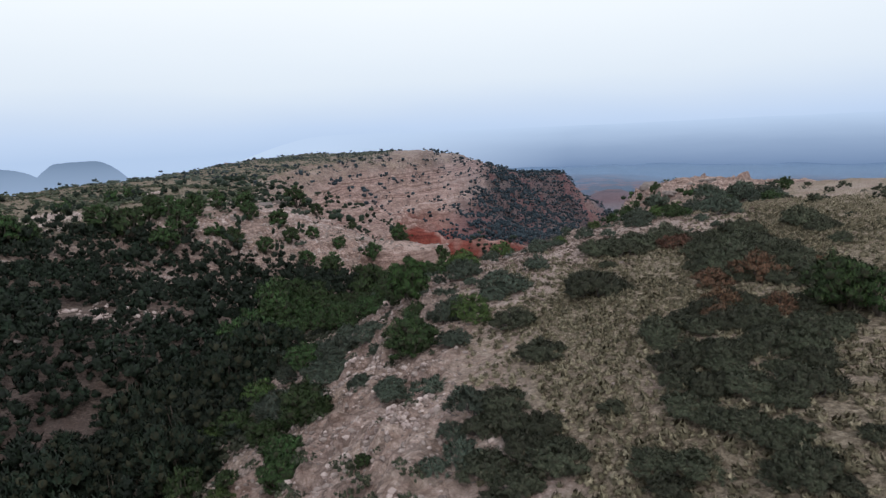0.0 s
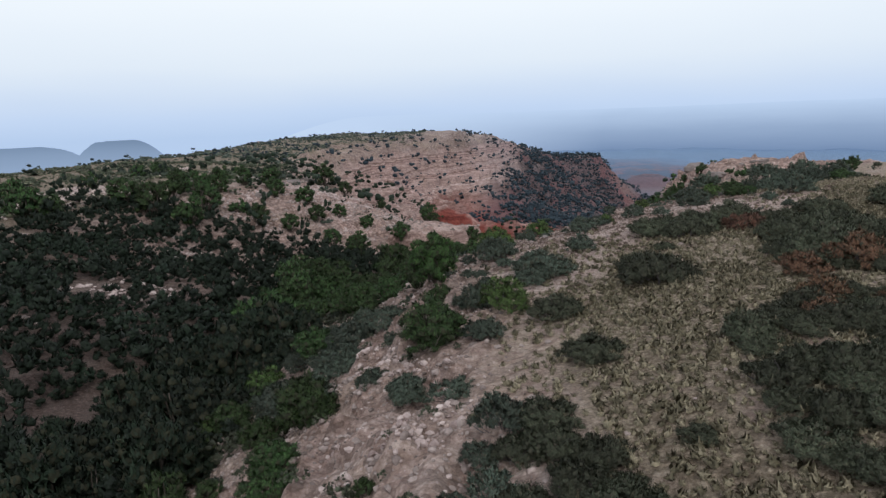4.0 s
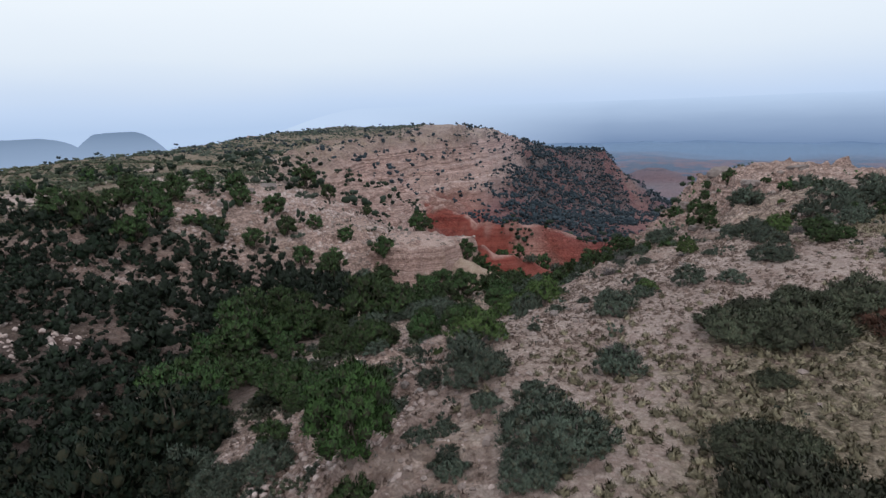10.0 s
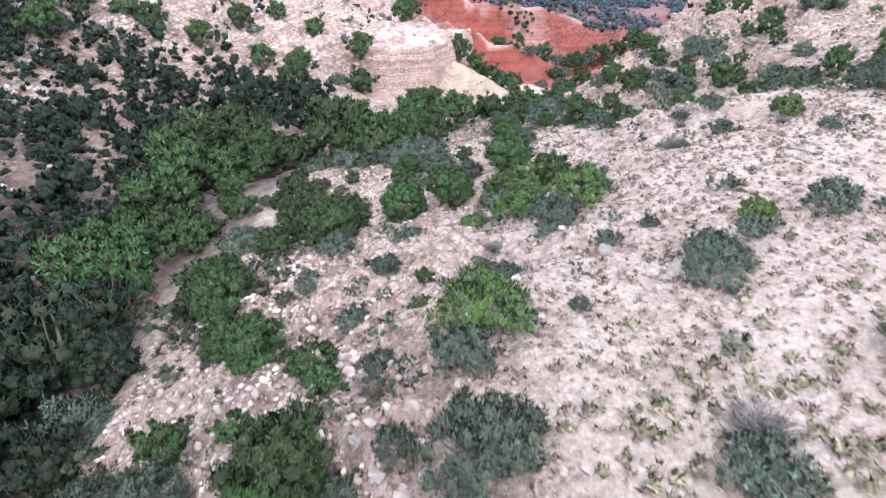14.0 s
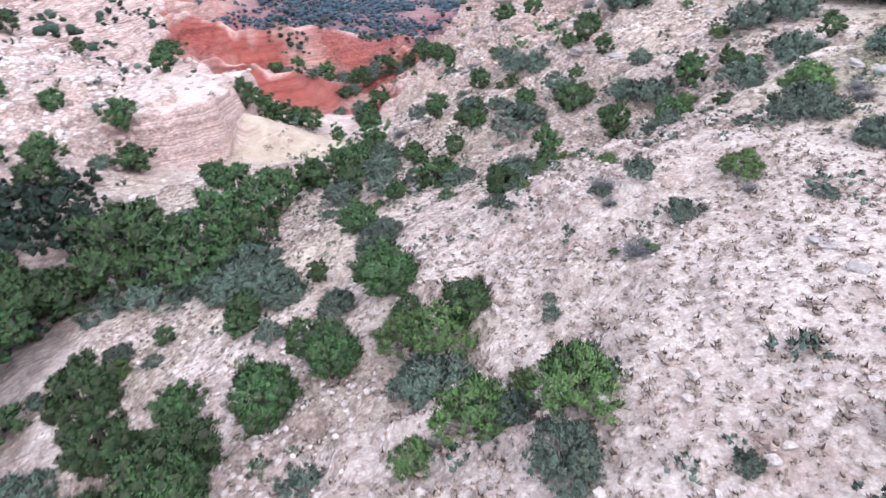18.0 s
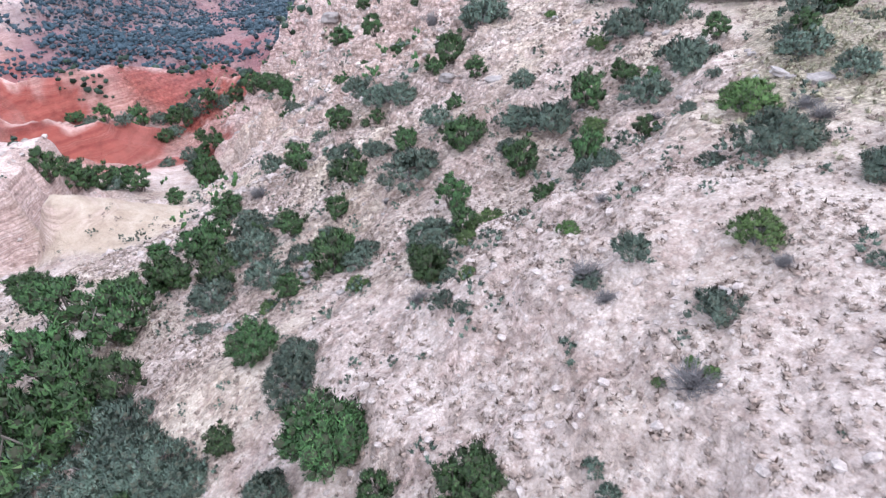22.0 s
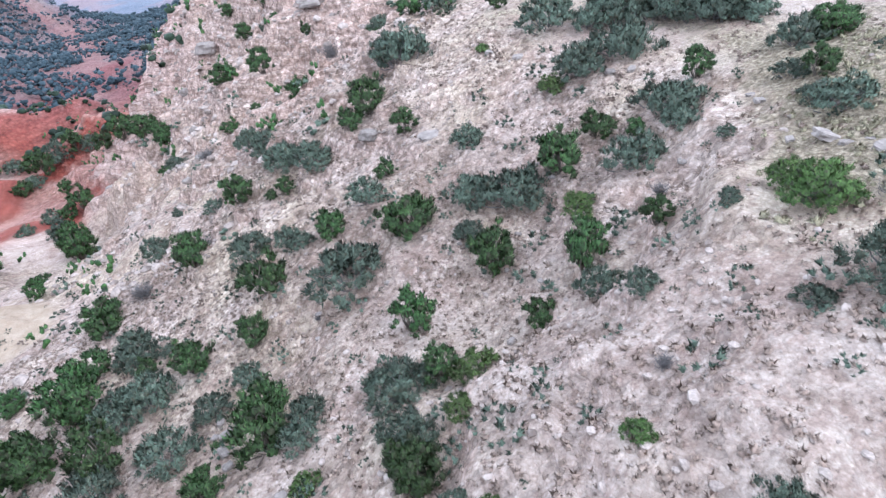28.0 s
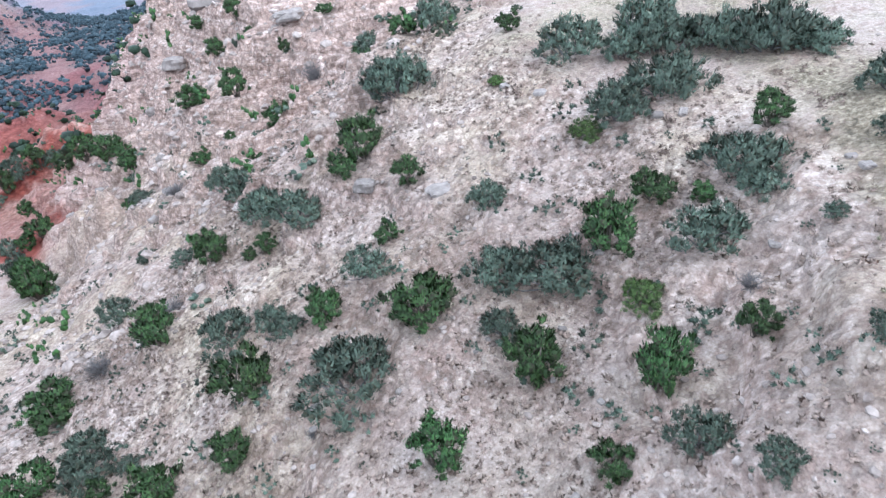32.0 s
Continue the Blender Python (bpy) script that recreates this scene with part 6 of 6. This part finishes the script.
boulder(21.6, 59.0, 0.36, 3)
boulder(13.0, 59.6, 0.20, 1)
boulder(9.8, 59.8, 0.20, 0)
boulder(24.5, 61.0, 0.44, 3)
boulder(25.1, 61.5, 0.34, 3)
boulder(21.4, 62.2, 0.32, 3)
boulder(12.9, 63.4, 0.29, 2)
boulder(15.7, 64.3, 0.21, 1)
boulder(5.1, 65.8, 0.30, 1)
boulder(15.9, 66.0, 0.20, 0)
boulder(17.5, 66.7, 0.27, 0)
boulder(20.2, 67.0, 0.34, 1)
boulder(27.1, 67.5, 0.51, 3)
boulder(12.7, 67.8, 0.22, 0)
boulder(26.6, 68.3, 0.43, 0)
boulder(16.1, 68.6, 0.20, 2)
boulder(15.6, 68.7, 0.20, 0)
boulder(0.8, 68.8, 0.47, 2)
boulder(4.8, 69.1, 0.36, 2)
boulder(5.0, 69.8, 0.44, 2)
boulder(13.2, 70.0, 0.20, 0)
boulder(5.5, 70.5, 0.50, 0)
boulder(10.1, 70.9, 0.20, 1)
boulder(5.2, 71.0, 0.28, 0)
boulder(12.5, 71.1, 0.22, 1)
boulder(26.8, 71.1, 0.46, 4)
boulder(5.7, 71.5, 0.29, 2)
boulder(11.0, 72.0, 0.30, 0)
boulder(11.4, 72.3, 0.44, 0)
boulder(26.8, 73.8, 0.55, 3)
boulder(20.8, 74.6, 1.14, 4)
boulder(26.8, 75.7, 0.50, 3)
boulder(19.8, 78.4, 0.92, 0)
boulder(17.8, 101.6, 0.69, 2)
boulder(-39.3, 103.6, 2.33, 3)
boulder(37.6, 103.8, 2.55, 3)
boulder(20.3, 103.8, 0.88, 2)
boulder(35.3, 104.6, 2.16, 3)
boulder(19.0, 105.2, 0.84, 1)
boulder(22.4, 108.8, 0.90, 0)
boulder(43.5, 109.5, 2.71, 4)
boulder(-39.0, 110.5, 2.50, 4)
boulder(33.9, 115.9, 2.49, 1)
boulder(37.1, 121.6, 3.64, 0)
boulder(32.6, 123.4, 2.18, 0)
boulder(28.6, 123.7, 1.12, 2)
boulder(33.0, 125.8, 1.00, 1)
boulder(21.6, 127.7, 0.93, 0)
boulder(-42.9, 128.9, 3.59, 4)
boulder(18.7, 132.0, 1.05, 2)
boulder(34.8, 142.8, 1.01, 0)
boulder(-45.8, 148.1, 3.51, 3)
boulder(41.4, 164.9, 1.42, 2)
boulder(47.6, 166.8, 4.57, 1)


def stone_model(seed):
    """A broken stone with flat sides."""
    rng = np.random.default_rng(seed)
    bm = bmesh.new()
    bmesh.ops.create_icosphere(bm, subdivisions=1, radius=0.5)
    for v in bm.verts:
        v.co = Vector((v.co.x * 1.2, v.co.y * 0.9, v.co.z * 0.62)) * rng.uniform(0.68, 1.2)
    v, f = np.array([v.co for v in bm.verts]), np.array([[w.index for w in p.verts] for p in bm.faces])
    bm.free()
    return v, f


STONES = [stone_model(160 + k) for k in range(6)]


def stony(x, y):
    t = tilt_of(x, y)
    strip = step(x, -11, -7) * (1 - step(x, -1, 3)) * (1 - step(y, 48, 60))
    return np.clip(0.12 + 0.6 * strip + 1.1 * step(t, 0.2, 0.7), 0, 1) * (0.3 + 0.7 * step(wave(x, y, 5), -0.3, 0.4)) * (1 - 0.8 * grassy_at(x, y)) * (1 - step(np.exp(-(((x + 1.0) / 6.4) ** 2) - ((y - 100) / 6.4) ** 2), 0.25, 0.5))


qx, qy, qr = scatter(209, -14, 36, 8, 96, 0.30, lambda x, y: 0.85 * stony(x, y))
qw = 0.05 + 0.25 * qr.random(len(qx)) ** 3.5
LOOSE = [solid("loose_stone", v, f, STONE) for v, f in STONES]
large = np.flatnonzero((qw > 0.185) & (qx > -4) & (qx < 14) & (qy > 30) & (qy < 74))[:280]
for k in large:
    ob = new("loose_stone", LOOSE[int(qr.integers(0, 6))])
    w = float(qw[k]) * 1.1
    ob.matrix_world = Matrix.LocRotScale((qx[k], qy[k], float(height(qx[k], qy[k])) + 0.1 * w), Euler((qr.normal(0, 0.2), qr.normal(0, 0.2), qr.uniform(0, 6.28))), (w, w, w))
    tagged(ob, "pale angular caliche stone lying on the slope", "stone", "loose stones")
small = np.setdiff1d(np.arange(len(qx)), large)
stuff("rubble", "pale broken caliche stones strewn over the slope", "rubble", joined(STONES, qx[small], qy[small], qw[small], qw[small], qr, -0.01), STONE)
vx, vy, vr = scatter(212, -12, 2, 6, 62, 0.22, lambda x, y: 0.75 * (0.25 + 0.75 * step(wave(x, y, 3.5) + 0.4 * wave(x, y, 1.2), -0.3, 0.3)) * (1 - step(x + 0.06 * (y - 20), -1.5, 2.0)))
vw = 0.07 + 0.21 * vr.random(len(vx)) ** 2.8
half = vr.random(len(vx)) < 0.4
stuff("rubble", "pinkish broken rocks along the edge of the bench", "rubble", joined(STONES, vx[half], vy[half], vw[half], vw[half] * 1.1, vr), PALE)
stuff("rubble", "dull brown broken rocks along the edge of the bench", "rubble", joined(STONES, vx[~half], vy[~half], vw[~half] * 1.15, vw[~half] * 1.3, vr), STONE)
# ribs of broken blocks and small dry shrubs down the bank
cx, cy, cr = scatter(219, -10, -0.5, 8, 56, 0.22, lambda x, y: 0.8 * step(0.17 - np.abs(wave(x * 0.45 + y * 0.5, y * 0.9 - x * 0.3, 3.0)), 0.0, 0.09) * step(-x - 0.06 * (y - 20), 0.8, 2.4))
cw = 0.09 + 0.26 * cr.random(len(cx)) ** 2.4
stuff("rubble", "pinkish blocks in ribs down the broken bank", "rubble", joined(STONES, cx, cy, cw, cw * 1.3, cr, -0.02), PALE)
cx, cy, cr = scatter(220, -9, -0.5, 8, 56, 0.85, lambda x, y: 0.6 * step(wave(x, y, 2.6), -0.3, 0.2) * step(-x - 0.06 * (y - 20), 0.6, 2.0))
cw = 0.3 + 0.6 * cr.random(len(cx)) ** 1.6
stuff("brush", "small dusky shrubs scattered on the broken bank", "brush", joined(BRUSH_NEAR, cx, cy, cw, cw, cr, 0.02), OLIVE)
zx, zy, zr = scatter(214, -72, -9, 46, 142, 0.5, lambda x, y: 0.8 * np.maximum(step(-x, 20, 25), step(y, 90, 100)) * step(wave(x, y, 6) + 0.5 * wave(x, y, 2.5), -0.35, 0.35) * (1 - step(-base_height(x, y), 25, 28)) * (1 - 0.85 * in_draw(x, y)) * (1 - (np.abs(x + 11) < 7) * (np.abs(y - 110) < 13)))
zw = 0.16 + 0.75 * zr.random(len(zx)) ** 2.2
stuff("rubble", "pinkish broken rocks on the western slope", "rubble", joined(STONES, zx, zy, zw, zw * 1.1, zr), PALE)
fx, fy, fr = scatter(215, 20, 44, 90, 150, 0.6, lambda x, y: 0.75 * step(tilt_of(x, y), 0.22, 0.5) * step(base_height(x, y), -15, -12) * step(wave(x, y, 5), -0.3, 0.3))
fw = 0.14 + 0.6 * fr.random(len(fx)) ** 2.5
stuff("rubble", "pale broken rocks along the eastern rim", "rubble", joined(STONES, fx, fy, fw, fw * 1.1, fr), PALE)
kx, ky, kr = scatter(210, -64, 42, 70, 150, 0.7, lambda x, y: 0.7 * np.maximum(step(y, 84, 88), step(-x, 20, 24)) * stony(x, y) * (1 - step(-base_height(x, y), 29, 31)))
kw = 0.2 + 0.75 * kr.random(len(kx)) ** 2.5
stuff("rubble", "pale blocks broken from the caprock ledges", "rubble", joined(STONES, kx, ky, kw, kw * 1.1, kr), STONE)
